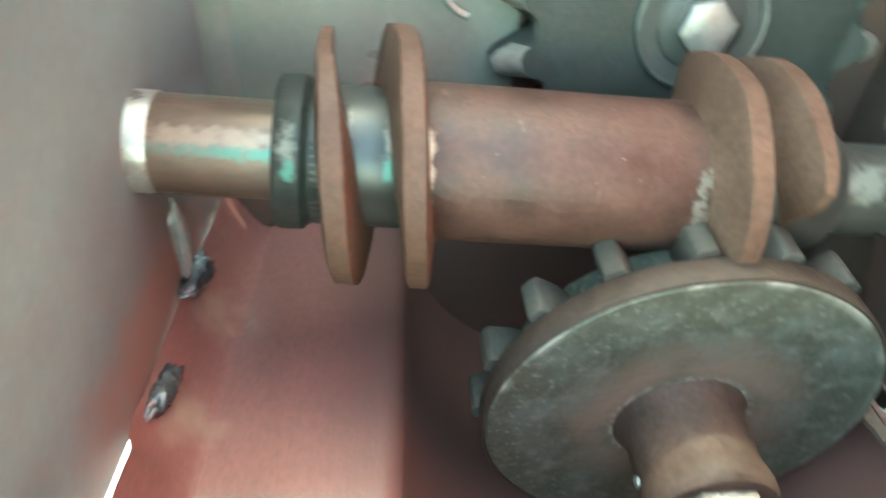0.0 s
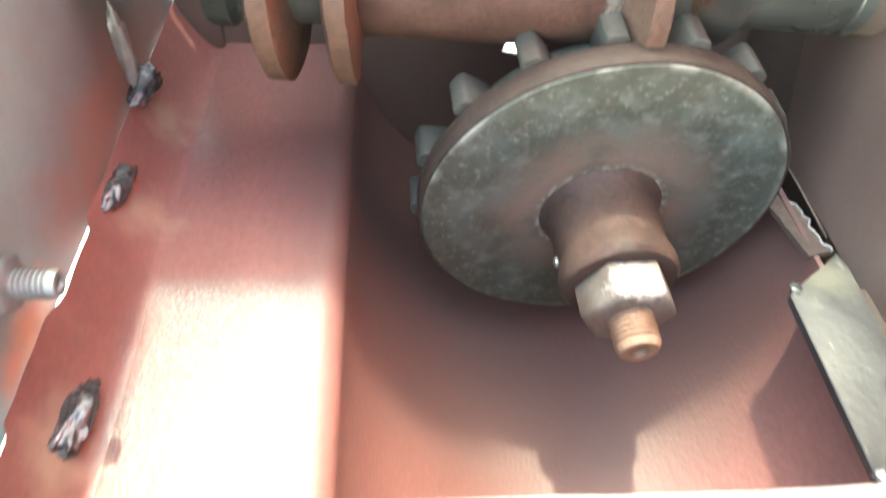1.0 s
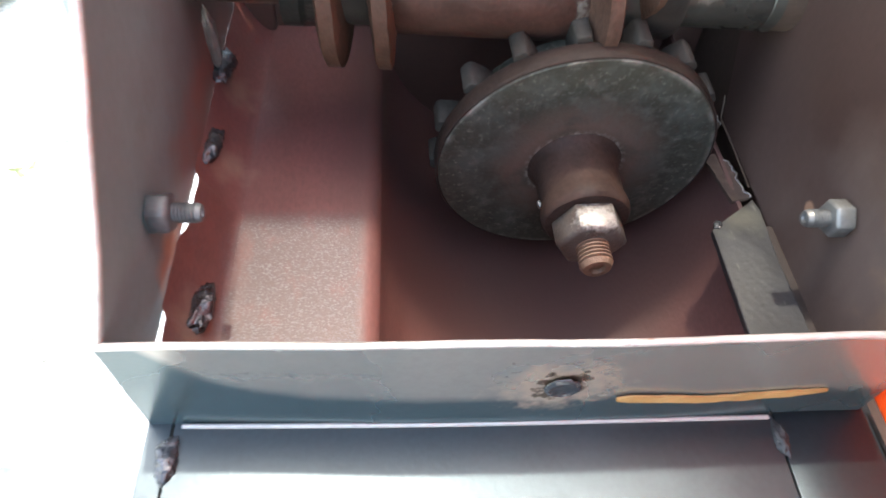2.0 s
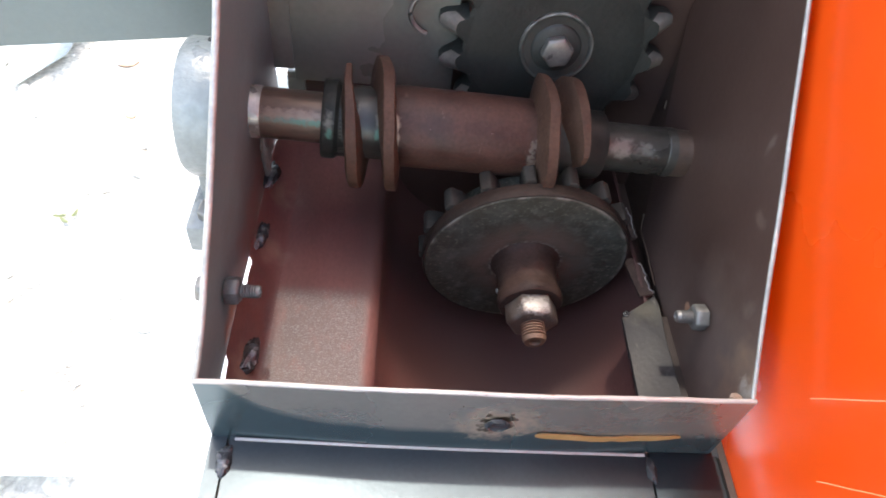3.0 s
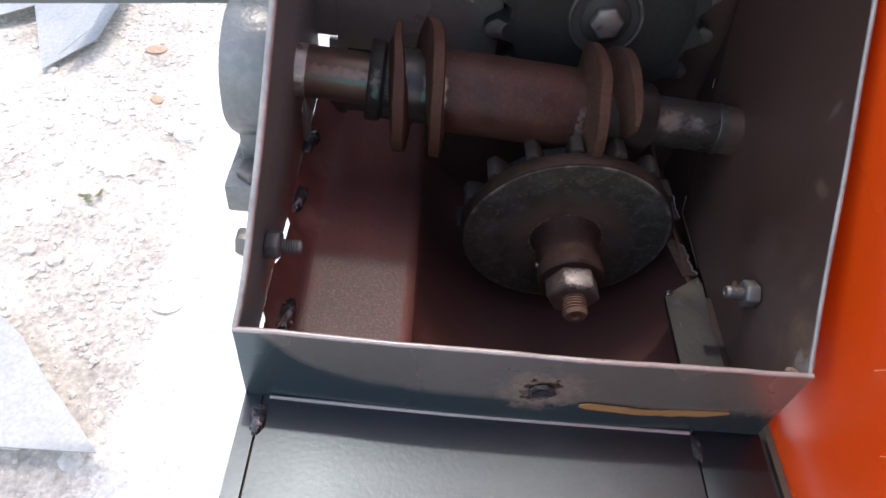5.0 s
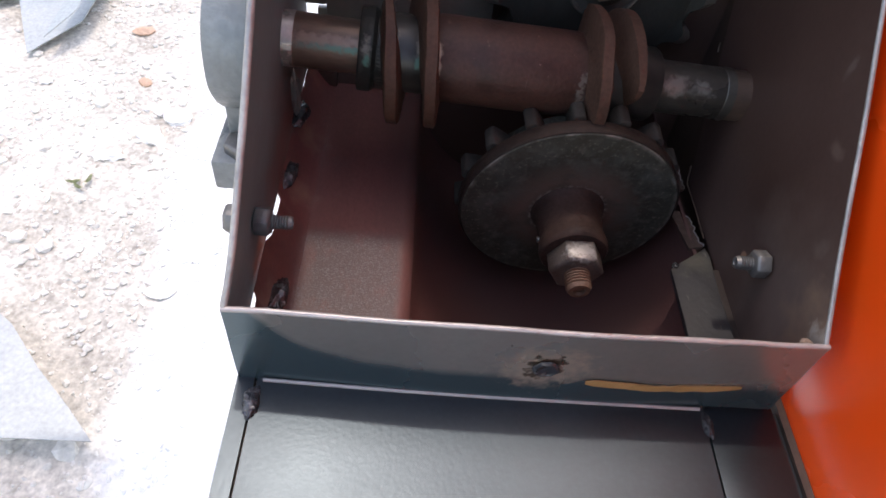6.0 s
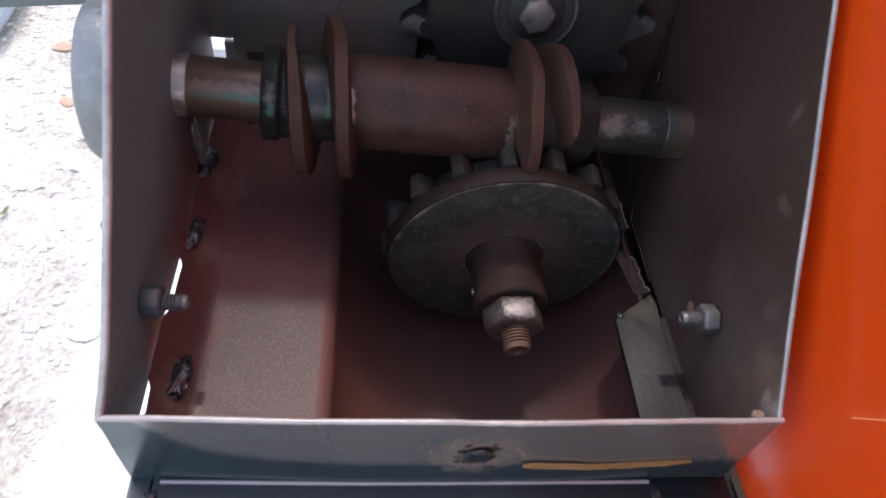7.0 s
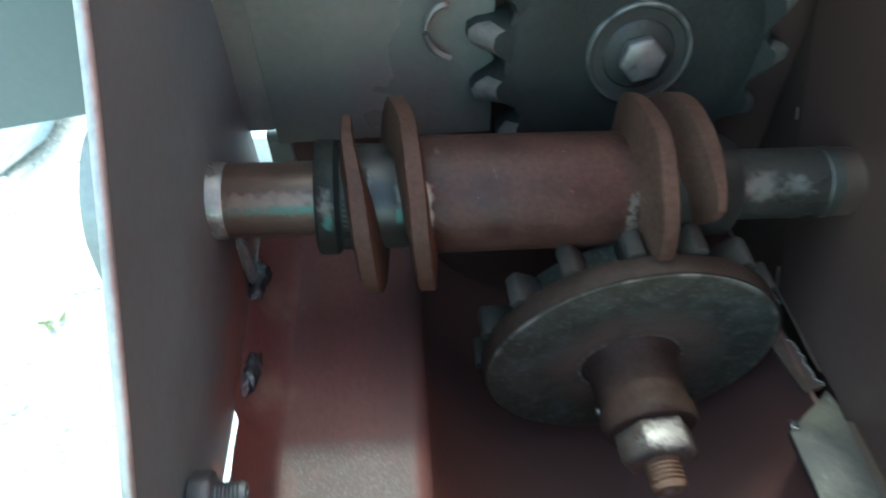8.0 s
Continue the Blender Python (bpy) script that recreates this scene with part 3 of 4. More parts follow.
def plate(outline, z0, z1, holes=(), axes="xy", bevel=0.0):
    """A flat plate with a straight-edged outline and holes; axes names the plane of the outline."""
    bm = bmesh.new()
    loops = []
    for loop in (outline, *holes):
        vs = [bm.verts.new((p[0], p[1], z0)) for p in loop]
        loops.append(vs)
        for a, b in zip(vs, vs[1:] + vs[:1]):
            bm.edges.new((a, b))
    bmesh.ops.triangle_fill(bm, use_beauty=True, edges=list(bm.edges))
    faces = list(bm.faces)
    ext = bmesh.ops.extrude_face_region(bm, geom=faces)["geom"]
    for v in ext:
        if isinstance(v, bmesh.types.BMVert):
            v.co.z = z1
    if axes == "yz":
        for v in bm.verts:
            v.co = Vector((v.co.z, v.co.x, v.co.y))
    elif axes == "xz":
        for v in bm.verts:
            v.co = Vector((v.co.x, v.co.z, v.co.y))
    return bm


def bead(points, r, mat, parent, seed=0, name="weld_bead"):
    """A lumpy, rippled run of weld between two points."""
    bm = bmesh.new()
    a, b = Vector(points[0]), Vector(points[-1])
    d = b - a
    bmesh.ops.create_icosphere(bm, subdivisions=4, radius=1)
    q = d.to_track_quat("X", "Z")
    for v in bm.verts:
        n = v.co.copy()
        lump = 1 + 0.30 * noise.noise(n * 1.6 + Vector((seed, 0, 0))) + 0.16 * noise.noise(n * 4.5 + Vector((0, seed, 0))) + 0.05 * math.sin(n.x * 17)
        v.co = q @ Vector((n.x * (d.length / 2 + r * 0.6), n.y * r, n.z * r * 0.8)) * lump + (a + b) / 2
    return part(name, bm, mat, parent, "", 60)


FLOOR, GROUND = -0.085, -0.60


def frame_from(origin, normal):
    """A frame whose z is the normal, with its x as near to the world's x as can be."""
    z = Vector(normal).normalized()
    x = (Vector((1, 0, 0)) - z * z.x).normalized()
    y = z.cross(x)
    m = Matrix((x, y, z)).transposed().to_4x4()
    m.translation = Vector(origin)
    return m


def sheet(fn, nu, nv, offset):
    """A bent sheet of metal from fn(u, v), thickened by the vector offset."""
    bm = bmesh.new()
    off = Vector(offset)
    a = [[bm.verts.new(fn(i / nu, j / nv)) for j in range(nv + 1)] for i in range(nu + 1)]
    b = [[bm.verts.new(Vector(fn(i / nu, j / nv)) + off) for j in range(nv + 1)] for i in range(nu + 1)]
    for i in range(nu):
        for j in range(nv):
            bm.faces.new((a[i][j], a[i + 1][j], a[i + 1][j + 1], a[i][j + 1]))
            bm.faces.new((b[i][j], b[i][j + 1], b[i + 1][j + 1], b[i + 1][j]))
    for i in range(nu):
        bm.faces.new((a[i][0], b[i][0], b[i + 1][0], a[i + 1][0]))
        bm.faces.new((a[i][nv], a[i + 1][nv], b[i + 1][nv], b[i][nv]))
    for j in range(nv):
        bm.faces.new((a[0][j], a[0][j + 1], b[0][j + 1], b[0][j]))
        bm.faces.new((a[nu][j], b[nu][j], b[nu][j + 1], a[nu][j + 1]))
    return bm


def tube(points, r, n=10, closed=False):
    bm = bmesh.new()
    pts = [Vector(p) for p in points]
    rings = []
    for i, p in enumerate(pts):
        d = (pts[min(i + 1, len(pts) - 1)] - pts[max(i - 1, 0)]).normalized()
        q = d.to_track_quat("Z", "Y")
        rings.append([bm.verts.new(p + q @ Vector((r * math.cos(2 * math.pi * k / n), r * math.sin(2 * math.pi * k / n), 0))) for k in range(n)])
    for a, b in zip(rings, rings[1:]):
        for k in range(n):
            bm.faces.new((a[k], a[(k + 1) % n], b[(k + 1) % n], b[k]))
    bm.faces.new(rings[0][::-1])
    bm.faces.new(rings[-1])
    return bm


# ---- ground ----
def ground_height(x, y):
    return GROUND + 0.012 * noise.noise((x * 2.3, y * 2.3, 1)) + 0.004 * noise.noise((x * 11, y * 11, 4))


bm = bmesh.new()
cells = 150
xs = [-2.4 + 3.6 * i / cells for i in range(cells + 1)]
ys = [-0.6 + 3.2 * i / cells for i in range(cells + 1)]
grid = [[bm.verts.new((x, y, ground_height(x, y))) for y in ys] for x in xs]
for i in range(cells):
    for j in range(cells):
        bm.faces.new((grid[i][j], grid[i + 1][j], grid[i + 1][j + 1], grid[i][j + 1]))
rim_in = [grid[i][0] for i in range(cells + 1)] + [grid[cells][j] for j in range(1, cells + 1)] + [grid[i][cells] for i in range(cells - 1, -1, -1)] + [grid[0][j] for j in range(cells - 1, 0, -1)]
rim_out = []
for v in rim_in:
    d = Vector((v.co.x + 0.6, v.co.y - 1.0, 0)).normalized()
    rim_out.append(bm.verts.new((d.x * 400, d.y * 400, GROUND)))
for k in range(len(rim_in)):
    n2 = (k + 1) % len(rim_in)
    bm.faces.new((rim_in[k], rim_in[n2], rim_out[n2], rim_out[k]))
tagged(part("ground", bm, GRAVEL, smooth=80), "pale stony soil strewn with gravel", "ground", kind="structure")


def stone_mesh(bm, at, r, seed):
    vs = bmesh.ops.create_icosphere(bm, subdivisions=1, radius=r)["verts"]
    sx, sy, sz = 0.7 + 0.6 * ((seed * 37) % 10) / 10, 0.7 + 0.6 * ((seed * 53) % 10) / 10, 0.45 + 0.3 * ((seed * 17) % 10) / 10
    turn = Matrix.Rotation(seed * 1.7, 3, "Z")
    for v in vs:
        k = 1 + 0.35 * noise.noise(v.co / r * 0.9 + Vector((seed, 0, 0)))
        v.co = turn @ Vector((v.co.x * sx * k, v.co.y * sy * k, v.co.z * sz * k)) + Vector(at)


rnd = random.Random(7)
ball = bmesh.new()
bmesh.ops.create_icosphere(ball, subdivisions=1, radius=1)
ball_v = np.array([v.co[:] for v in ball.verts])
ball_f = np.array([[v.index for v in f.verts] for f in ball.faces])
ball.free()
rng = np.random.default_rng(11)
all_v, all_f = [], []
for k in range(14000):
    x, y = rnd.uniform(-1.5, -0.38), rnd.uniform(0.0, 1.9)
    dense = 0.45 + 1.1 * noise.noise((x * 3.2, y * 3.2, 7))
    if rnd.random() > dense:
        continue
    r = 0.0020 + 0.0065 * rnd.random() ** 4
    a = rnd.uniform(0, 6.28)
    v = ball_v * (1 + rng.uniform(-0.28, 0.28, (len(ball_v), 1))) * (r * rnd.uniform(0.7, 1.4), r * rnd.uniform(0.6, 1.1), r * rnd.uniform(0.4, 0.8))
    v = v @ np.array(((math.cos(a), math.sin(a), 0), (-math.sin(a), math.cos(a), 0), (0, 0, 1))) + (x, y, ground_height(x, y) + r * 0.15)
    all_f.append(ball_f + len(all_v) * len(ball_v))
    all_v.append(v)
me = bpy.data.meshes.new("gravel")
me.from_pydata(np.concatenate(all_v).tolist(), [], np.concatenate(all_f).tolist())
me.materials.append(STONE)
tagged(new("gravel", me), "loose pale gravel scattered over the soil", "gravel", kind="stuff")
for k in range(46):
    x, y = rnd.uniform(-1.15, -0.46), rnd.uniform(0.15, 1.5)
    r = rnd.uniform(0.007, 0.019)
    bm = bmesh.new()
    stone_mesh(bm, (0, 0, 0), r, k + 11)
    ob = part("stone", bm, STONE, smooth=0)
    ob.location = (x, y, ground_height(x, y) + r * 0.12)
    tagged(ob, "pale rough stone lying on the soil", "stone", "stones on the soil")

for x, y, r, mat, label in ((-0.56, 0.86, 0.040, CONCRETE, "flat white stone half buried in the soil"), (-0.60, 0.80, 0.033, CONCRETE, "flat white stone half buried in the soil"), (-0.665, 0.735, 0.027, CONCRETE, "small white stone on the soil"), (-0.715, 1.157, 0.022, BRICKISH, "orange-red scrap of brick on the soil"), (-0.66, 0.97, 0.014, BRICKISH, "orange-red scrap of brick on the soil"), (-0.86, 0.95, 0.02, CONCRETE, "small white stone on the soil"), (-0.93, 0.86, 0.03, CONCRETE, "flat white stone half buried in the soil"), (-0.475, 0.43, 0.022, STONE, "rough stone lying on the pale soil"), (-0.49, 0.455, 0.017, STONE, "rough stone lying on the pale soil")):
    bm = bmesh.new()
    stone_mesh(bm, (0, 0, 0), r, int(r * 9000))
    bmesh.ops.subdivide_edges(bm, edges=list(bm.edges), cuts=1, smooth=0.6, fractal=0.12, seed=3)
    ob = part("stone", bm, mat, smooth=0)
    ob.location = (x, y, ground_height(x, y) + r * 0.1)
    ob.scale = (1.2, 1, 0.7)
    tagged(ob, label, "stone", "stones on the soil")
for k, (x, y, a) in enumerate(((-0.70, 0.66, 0.3), (-0.675, 0.665, 1.4), (-0.685, 0.645, 2.6))):
    bm = bmesh.new()
    vs = [bm.verts.new((0.013 * math.cos(q), 0.004 * math.sin(q), 0.004 + 0.003 * math.cos(2 * q))) for q in (2 * math.pi * i / 10 for i in range(10))]
    bm.faces.new(vs)
    bmesh.ops.solidify(bm, geom=list(bm.faces), thickness=0.0006)
    ob = part("leaf", bm, LEAF)
    ob.location, ob.rotation_euler = (x, y, ground_height(x, y) + 0.006), (0.2, 0.1, a)
    tagged(ob, "small green leaf fallen on the soil", "leaf", "fallen leaves")

def bent_tin(name, label, outline, z, tilt, at, thickness=0.002):
    ob = part(name, plate(outline, 0, thickness), TIN, smooth=0)
    ob.matrix_world = Matrix.Translation(at) @ Euler([radians(a) for a in tilt]).to_matrix().to_4x4()
    return tagged(ob, label, "metal sheet")


bent_tin("metal_sheet", "pale galvanised sheet offcut lying on the stony soil", [(-0.25, -0.01), (0.02, 0.0), (-0.03, 0.05), (-0.085, 0.10), (-0.15, 0.17), (-0.25, 0.24)], 0, (0, 4, 0), (-0.505, 0.15, GROUND + 0.035))
tagged(part("stone", block((-0.70, 0.16, GROUND - 0.01), (-0.60, 0.24, GROUND + 0.036), 0.01), STONE, smooth=0), "squarish stone propping up a sheet offcut", "stone", "stones on the soil")
bent_tin("metal_sheet", "bright pointed galvanised sheet scrap on the gravel", [(-0.3, 0.5), (-0.24, 0.12), (-0.12, 0.22), (-0.02, 0.0), (0.06, 0.12), (0.07, 0.3), (0.02, 0.5)], 0, (6, 0, 0), (-0.91, 1.03, GROUND + 0.012))
bent_tin("metal_sheet", "folded galvanised scrap leaning on another", [(0, 0), (0.055, 0.08), (0.06, 0.26), (0.03, 0.33)], 0, (7, -16, 0), (-0.885, 1.04, GROUND + 0.05))

# ---- machine table ----
table = thing("machine_table", "grey painted steel table of the machine with welded seams", "machine table")


def lift(x):
    """The sheet is pulled up a little towards its welded left edge."""
    d = max(0, 0.02 - x)
    return 0.050 * (d * d / 0.24 if d < 0.12 else d - 0.06)


def table_sheet(x0, x1, low):
    return sheet(lambda u, v: (x0 + (x1 - x0) * u, -0.42 + 0.4195 * v, FLOOR - low + lift(x0 + (x1 - x0) * u)), 24, 2, (0, 0, -0.005))


part("plate", table_sheet(-0.1762, 0.1395, 0), TABLE, table, "blue-grey painted steel plate")
part("edge_strip", table_sheet(-0.190, -0.1782, 0.001), TABLE, table)
part("edge_strip", block((0.1415, -0.42, FLOOR - 0.006), (0.1935, 0.0, FLOOR - 0.001), 0.0008), TABLE, table)
# Dark strips added under the seams to keep bright ground from showing.
for sx, up in ((-0.1795, lift(-0.1775)), (0.1385, 0)):
    part("backing_strip", block((sx, -0.42, FLOOR - 0.010 + up), (sx + 0.004, -0.001, FLOOR - 0.0065 + up)), DARK, table)
for rx in (-0.190, 0.195):
    part("rail", block((rx, -0.42, FLOOR - 0.05), (rx + 0.004, -0.001, FLOOR - 0.007)), TABLE, table)
    part("rail", block((rx, -0.42, -0.262), (rx + 0.004, 0.36, -0.222)), TABLE, table)
for sx in (-0.185, 0.164):
    for sy, top in ((-0.40, FLOOR - 0.007), (0.349, -0.222)):
        part("leg", block((sx, sy, GROUND), (sx + 0.03, sy + 0.03, top), 0.002), TABLE, table)
bead([(-0.1775, -0.012, FLOOR + lift(-0.177)), (-0.1765, -0.031, FLOOR + lift(-0.177))], 0.0055, WELD, table, 3)
bead([(0.1405, -0.010, FLOOR), (0.1408, -0.024, FLOOR)], 0.0040, BARM, table, 5)

# red floor inside the housing: a ledge that bends down into a half-round trough under the gear
TR_X, TR_R, TR_BACK, BEND = 0.0470, 0.1210, 0.3425, 0.012


def floor_profile():
    """(x, z) across the floor sheet: ledge, bend, half-round trough."""
    low = math.asin(BEND / TR_R)
    side = TR_X - TR_R * math.cos(low)
    pts = [(-0.163, FLOOR), (-0.13, FLOOR)]
    pts += [(side - BEND + BEND * math.sin(q), FLOOR - BEND + BEND * math.cos(q)) for q in (radians(90) * k / 8 for k in range(9))]
    pts += [(TR_X - TR_R * math.cos(q), FLOOR - TR_R * math.sin(q)) for q in (low + (math.pi - low) * k / 48 for k in range(1, 49))]
    return pts


def swept(profile, y0, y1, ny, thick):
    """A bent sheet with the given cross-section, running along y."""
    bm = bmesh.new()
    under = []
    for i, (x, z) in enumerate(profile):
        (xa, za), (xb, zb) = profile[max(i - 1, 0)], profile[min(i + 1, len(profile) - 1)]
        d = Vector((xb - xa, zb - za)).normalized()
        under.append((x + d.y * thick, z - d.x * thick))
    rings = []
    for j in range(ny + 1):
        y = y0 + (y1 - y0) * j / ny
        wave = [0.0007 * noise.noise((x * 12, y * 12, 2)) for x, z in profile]
        top = [bm.verts.new((x, y, z + w)) for (x, z), w in zip(profile, wave)]
        rings.append(top + [bm.verts.new((x, y, z)) for x, z in reversed(under)])
    for a, b in zip(rings, rings[1:]):
        for i in range(len(a)):
            k = (i + 1) % len(a)
            bm.faces.new((a[i], a[k], b[k], b[i]))
    bm.faces.new(rings[0][::-1])
    bm.faces.new(rings[-1])
    return bm


floor_ob = thing("floor", "red-oxide painted steel floor bent into a trough under the gear", "floor plate", kind="structure")
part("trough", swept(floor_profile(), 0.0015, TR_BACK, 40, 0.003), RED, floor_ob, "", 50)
part("end_plate", plate([(TR_X - TR_R, FLOOR - 0.003)] + [(TR_X - (TR_R + 0.004) * math.cos(q), FLOOR - (TR_R + 0.004) * math.sin(q)) for q in (0.05 + (math.pi - 0.1) * k / 32 for k in range(33))] + [(TR_X + TR_R, FLOOR - 0.003)], -0.002, 0.001, (), "xz"), RED, floor_ob, "", 0)
part("flange", block((TR_X + TR_R + 0.0005, 0.0015, FLOOR - 0.004), (0.1865, 0.128, FLOOR), 0.0008), DARKFLANGE, floor_ob, "dark flange beside the trough")


def bent_margin(u, v):
    """The edge of the floor plate, bent up to the wall; it stands off the wall in two places and lets daylight in."""
    y = 0.0015 + 0.338 * u
    off = max(min(1, (y - 0.020) / 0.006, (0.050 - y) / 0.006), min(1, (y - 0.096) / 0.008, (0.148 - y) / 0.008), 0)
    edge = -0.1860 + 0.0036 * off + 0.0008 * noise.noise((y * 60, 4, 1))
    return -0.163 + (edge + 0.163) * v, y, FLOOR + 0.034 * v ** 1.7


part("bent_margin", sheet(bent_margin, 90, 10, (0, 0, -0.003)), RED, floor_ob, "", 60)

# ---- gear housing ----
BACK_TOP = 0.552
housing = thing("gear_housing", "open sheet-steel gear housing with a slanting rim", "gear housing")


def left_wall(u, v):
    y = 0.34 * u
    rz, rx = 1.42 * y - 0.595 * y * y, -0.186 + 0.198 * y - 0.636 * y * y
    z = min(-0.0560, rz - 0.04) + (rz - min(-0.0560, rz - 0.04)) * v
    return (-0.187 + (rx + 0.187) * max(0, (z + 0.02) / (rz + 0.02)) ** 1.3 if rz > 0.01 else -0.1865) + 0.0012 * noise.noise((y * 14, z * 14, 3)), y, z


def right_wall(u, v):
    """The sheet ends in a torch-cut slope at its lower back corner."""
    y = 0.34 * u
    rz = 1.037 * y + 0.011 * y * y
    low = FLOOR - 0.004 if y < 0.236 else FLOOR - 0.004 + 1.75 * (y - 0.236)
    z = low + (rz - low) * v
    return 0.186 + 0.05 * y * (z - FLOOR) / (rz - FLOOR) + 0.0012 * noise.noise((y * 13, z * 13, 8)), y, z


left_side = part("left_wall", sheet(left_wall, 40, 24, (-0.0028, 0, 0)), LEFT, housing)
right_side = part("right_wall", sheet(right_wall, 40, 24, (0.0028, 0, 0)), RIGHT, housing)
for fn, off, wall in ((left_wall, -0.0014, left_side), (right_wall, 0.0014, right_side)):
    rim_line = [Vector(fn(k / 40, 1)) + Vector((off, 0, 0.0004)) for k in range(41)]
    part("rim_edge", tube(rim_line, 0.0024 if off < 0 else 0.0017, 8), EDGE, wall, "bright worn rim edge", 60)


def front_wall(u, v):
    x = -0.1895 + 0.379 * u
    top = 0.0009 * noise.noise((x * 40, 0, 1)) + 0.0012 * noise.noise((x * 9, 0, 6))
    return x, -0.0025 + 0.0012 * noise.noise((x * 10, v * 2, 4)) - 0.002 * math.sin(math.pi * u), FLOOR + 0.0015 + (top - FLOOR - 0.0015) * v


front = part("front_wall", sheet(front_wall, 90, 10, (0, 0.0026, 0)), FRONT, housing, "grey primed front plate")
part("rim_edge", tube([Vector(front_wall(k / 60, 1)) + Vector((0, 0.0013, 0.0003)) for k in range(61)], 0.0019, 8), LIP, front, "bright worn upper edge", 60)
part("bottom_flange", tube([(x, -0.0050, FLOOR + 0.0012 + lift(x)) for x in (-0.172 + 0.309 * k / 30 for k in range(31))], 0.0014, 8), BAR, housing, "bright bent lower edge")
leak = [(0.0265, -0.090), (0.043, -0.093), (0.0445, -0.083), (0.030, -0.0815)]
part("back_wall", plate([(-0.164, -0.33), (0.21, -0.33), (0.21, BACK_TOP), (-0.164, BACK_TOP)], 0.343, 0.346, [leak], "xz"), SHEET, housing, "", 0)
part("back_plate", block((-0.168, 0.332, -0.004), (-0.016, 0.336, BACK_TOP - 0.002), 0.001), BACKPLATE, housing, "grey-green painted plate")
part("corner_flange", block((-0.1935, 0.334, 0.0055), (-0.167, 0.342, BACK_TOP), 0.003), BACKPLATE, housing)
part("corner_flange", block((-0.1765, 0.3345, -0.030), (-0.160, 0.3415, 0.0025), 0.001), BACKPLATE, housing)
part("corner_flange", block((-0.1865, 0.334, FLOOR), (-0.1600, 0.342, -0.0305), 0.003), SHEET, housing)
for k, (pts, r) in enumerate((([(-0.1745, 0.050, -0.073), (-0.1715, 0.074, -0.073)], 0.0072), ([(-0.1825, 0.164, -0.058), (-0.1805, 0.186, -0.058)], 0.0066), ([(-0.183, 0.232, -0.048), (-0.1805, 0.252, -0.047)], 0.0075))):
    bead(pts, r, WELD, housing, 20 + k)
bead([(-0.1835, 0.237, -0.042), (-0.184, 0.240, -0.002)], 0.0042, BOLT, housing, 27)
bead([(0.181, 0.004, -0.006), (0.176, 0.002, -0.004)], 0.004, RUSTY, housing, 31)

# plug weld on the front plate
bm = bmesh.new()
lathe([(0.0092, 0), (0.009, 0.0008), (0.007, 0.0018), (0.005, 0.0006), (0.0, 0.0003)], axis_matrix((0.016, -0.0055, -0.040), (0, -1, 0)), 24, 0.0012, bm)
part("plug_weld", bm, WELD, front, "dark plug weld")


def streak(u, v):
    x = 0.046 + 0.108 * u
    w = 0.0034 * min(1, 9 * u + 0.35, 5 * (1 - u) + 0.25) * (1 + 0.45 * noise.noise((x * 110, 0, 3)))
    sag = -0.0030 * math.sin(math.pi * min(1, u * 1.15)) ** 2 + 0.014 * max(0, u - 0.80)
    return x, -0.0064 + 0.002 * (1 - math.sin(math.pi * (x + 0.1895) / 0.379)), -0.0545 + sag + 0.0010 * noise.noise((x * 60, 2, 0)) + w * (v * 2 - 1)


part("paint_streak", sheet(streak, 40, 2, (0, 0.0012, 0)), YELLOW, front, "ochre paint streak", 60)

# flat bar and torch-cut brackets by the right wall
bm = plate([(0.1405, 0.026), (0.1775, 0.026), (0.1782, 0.060), (0.1772, 0.095), (0.1790, 0.138), (0.1765, 0.147), (0.1675, 0.1400), (0.152, 0.129), (0.1415, 0.121)], FLOOR + 0.0004, FLOOR + 0.0055)
bmesh.ops.bevel(bm, geom=[e for e in bm.edges if abs(e.verts[0].co.z - e.verts[1].co.z) < 1e-5 and e.is_manifold and e.calc_face_angle(0) > 0.5], offset=0.0006, segments=1, affect="EDGES")
flat = thing("flat_bar", "grey flat steel bar welded along the red floor", "steel bar")
part("bar", bm, BARM, flat)
bead([(0.1475, 0.1275, FLOOR + 0.004), (0.1450, 0.1225, FLOOR + 0.005)], 0.0028, WELD, flat, 41)
bead([(0.1425, 0.0335, FLOOR + 0.004), (0.1450, 0.0285, FLOOR + 0.005)], 0.0034, WELD, flat, 43)
# Added dark sheet: stands in for the shaded void and shuts out daylight.
part("outer_wall", plate([(0.128, -0.22), (0.3425, -0.22), (0.3425, 0.28), (0.128, 0.07)], 0.1990, 0.2030, (), "yz"), DARK, housing, "dark sheet added for the shaded gap behind the cut wall")

# Added dark sheet in place of the shade under the floor's cut.
part("lower_sheet", block((TR_X + TR_R + 0.004, 0.129, -0.128), (0.1985, 0.3425, -0.125)), DARK, housing, "dark sheet added for the shaded gap below the cut floor")


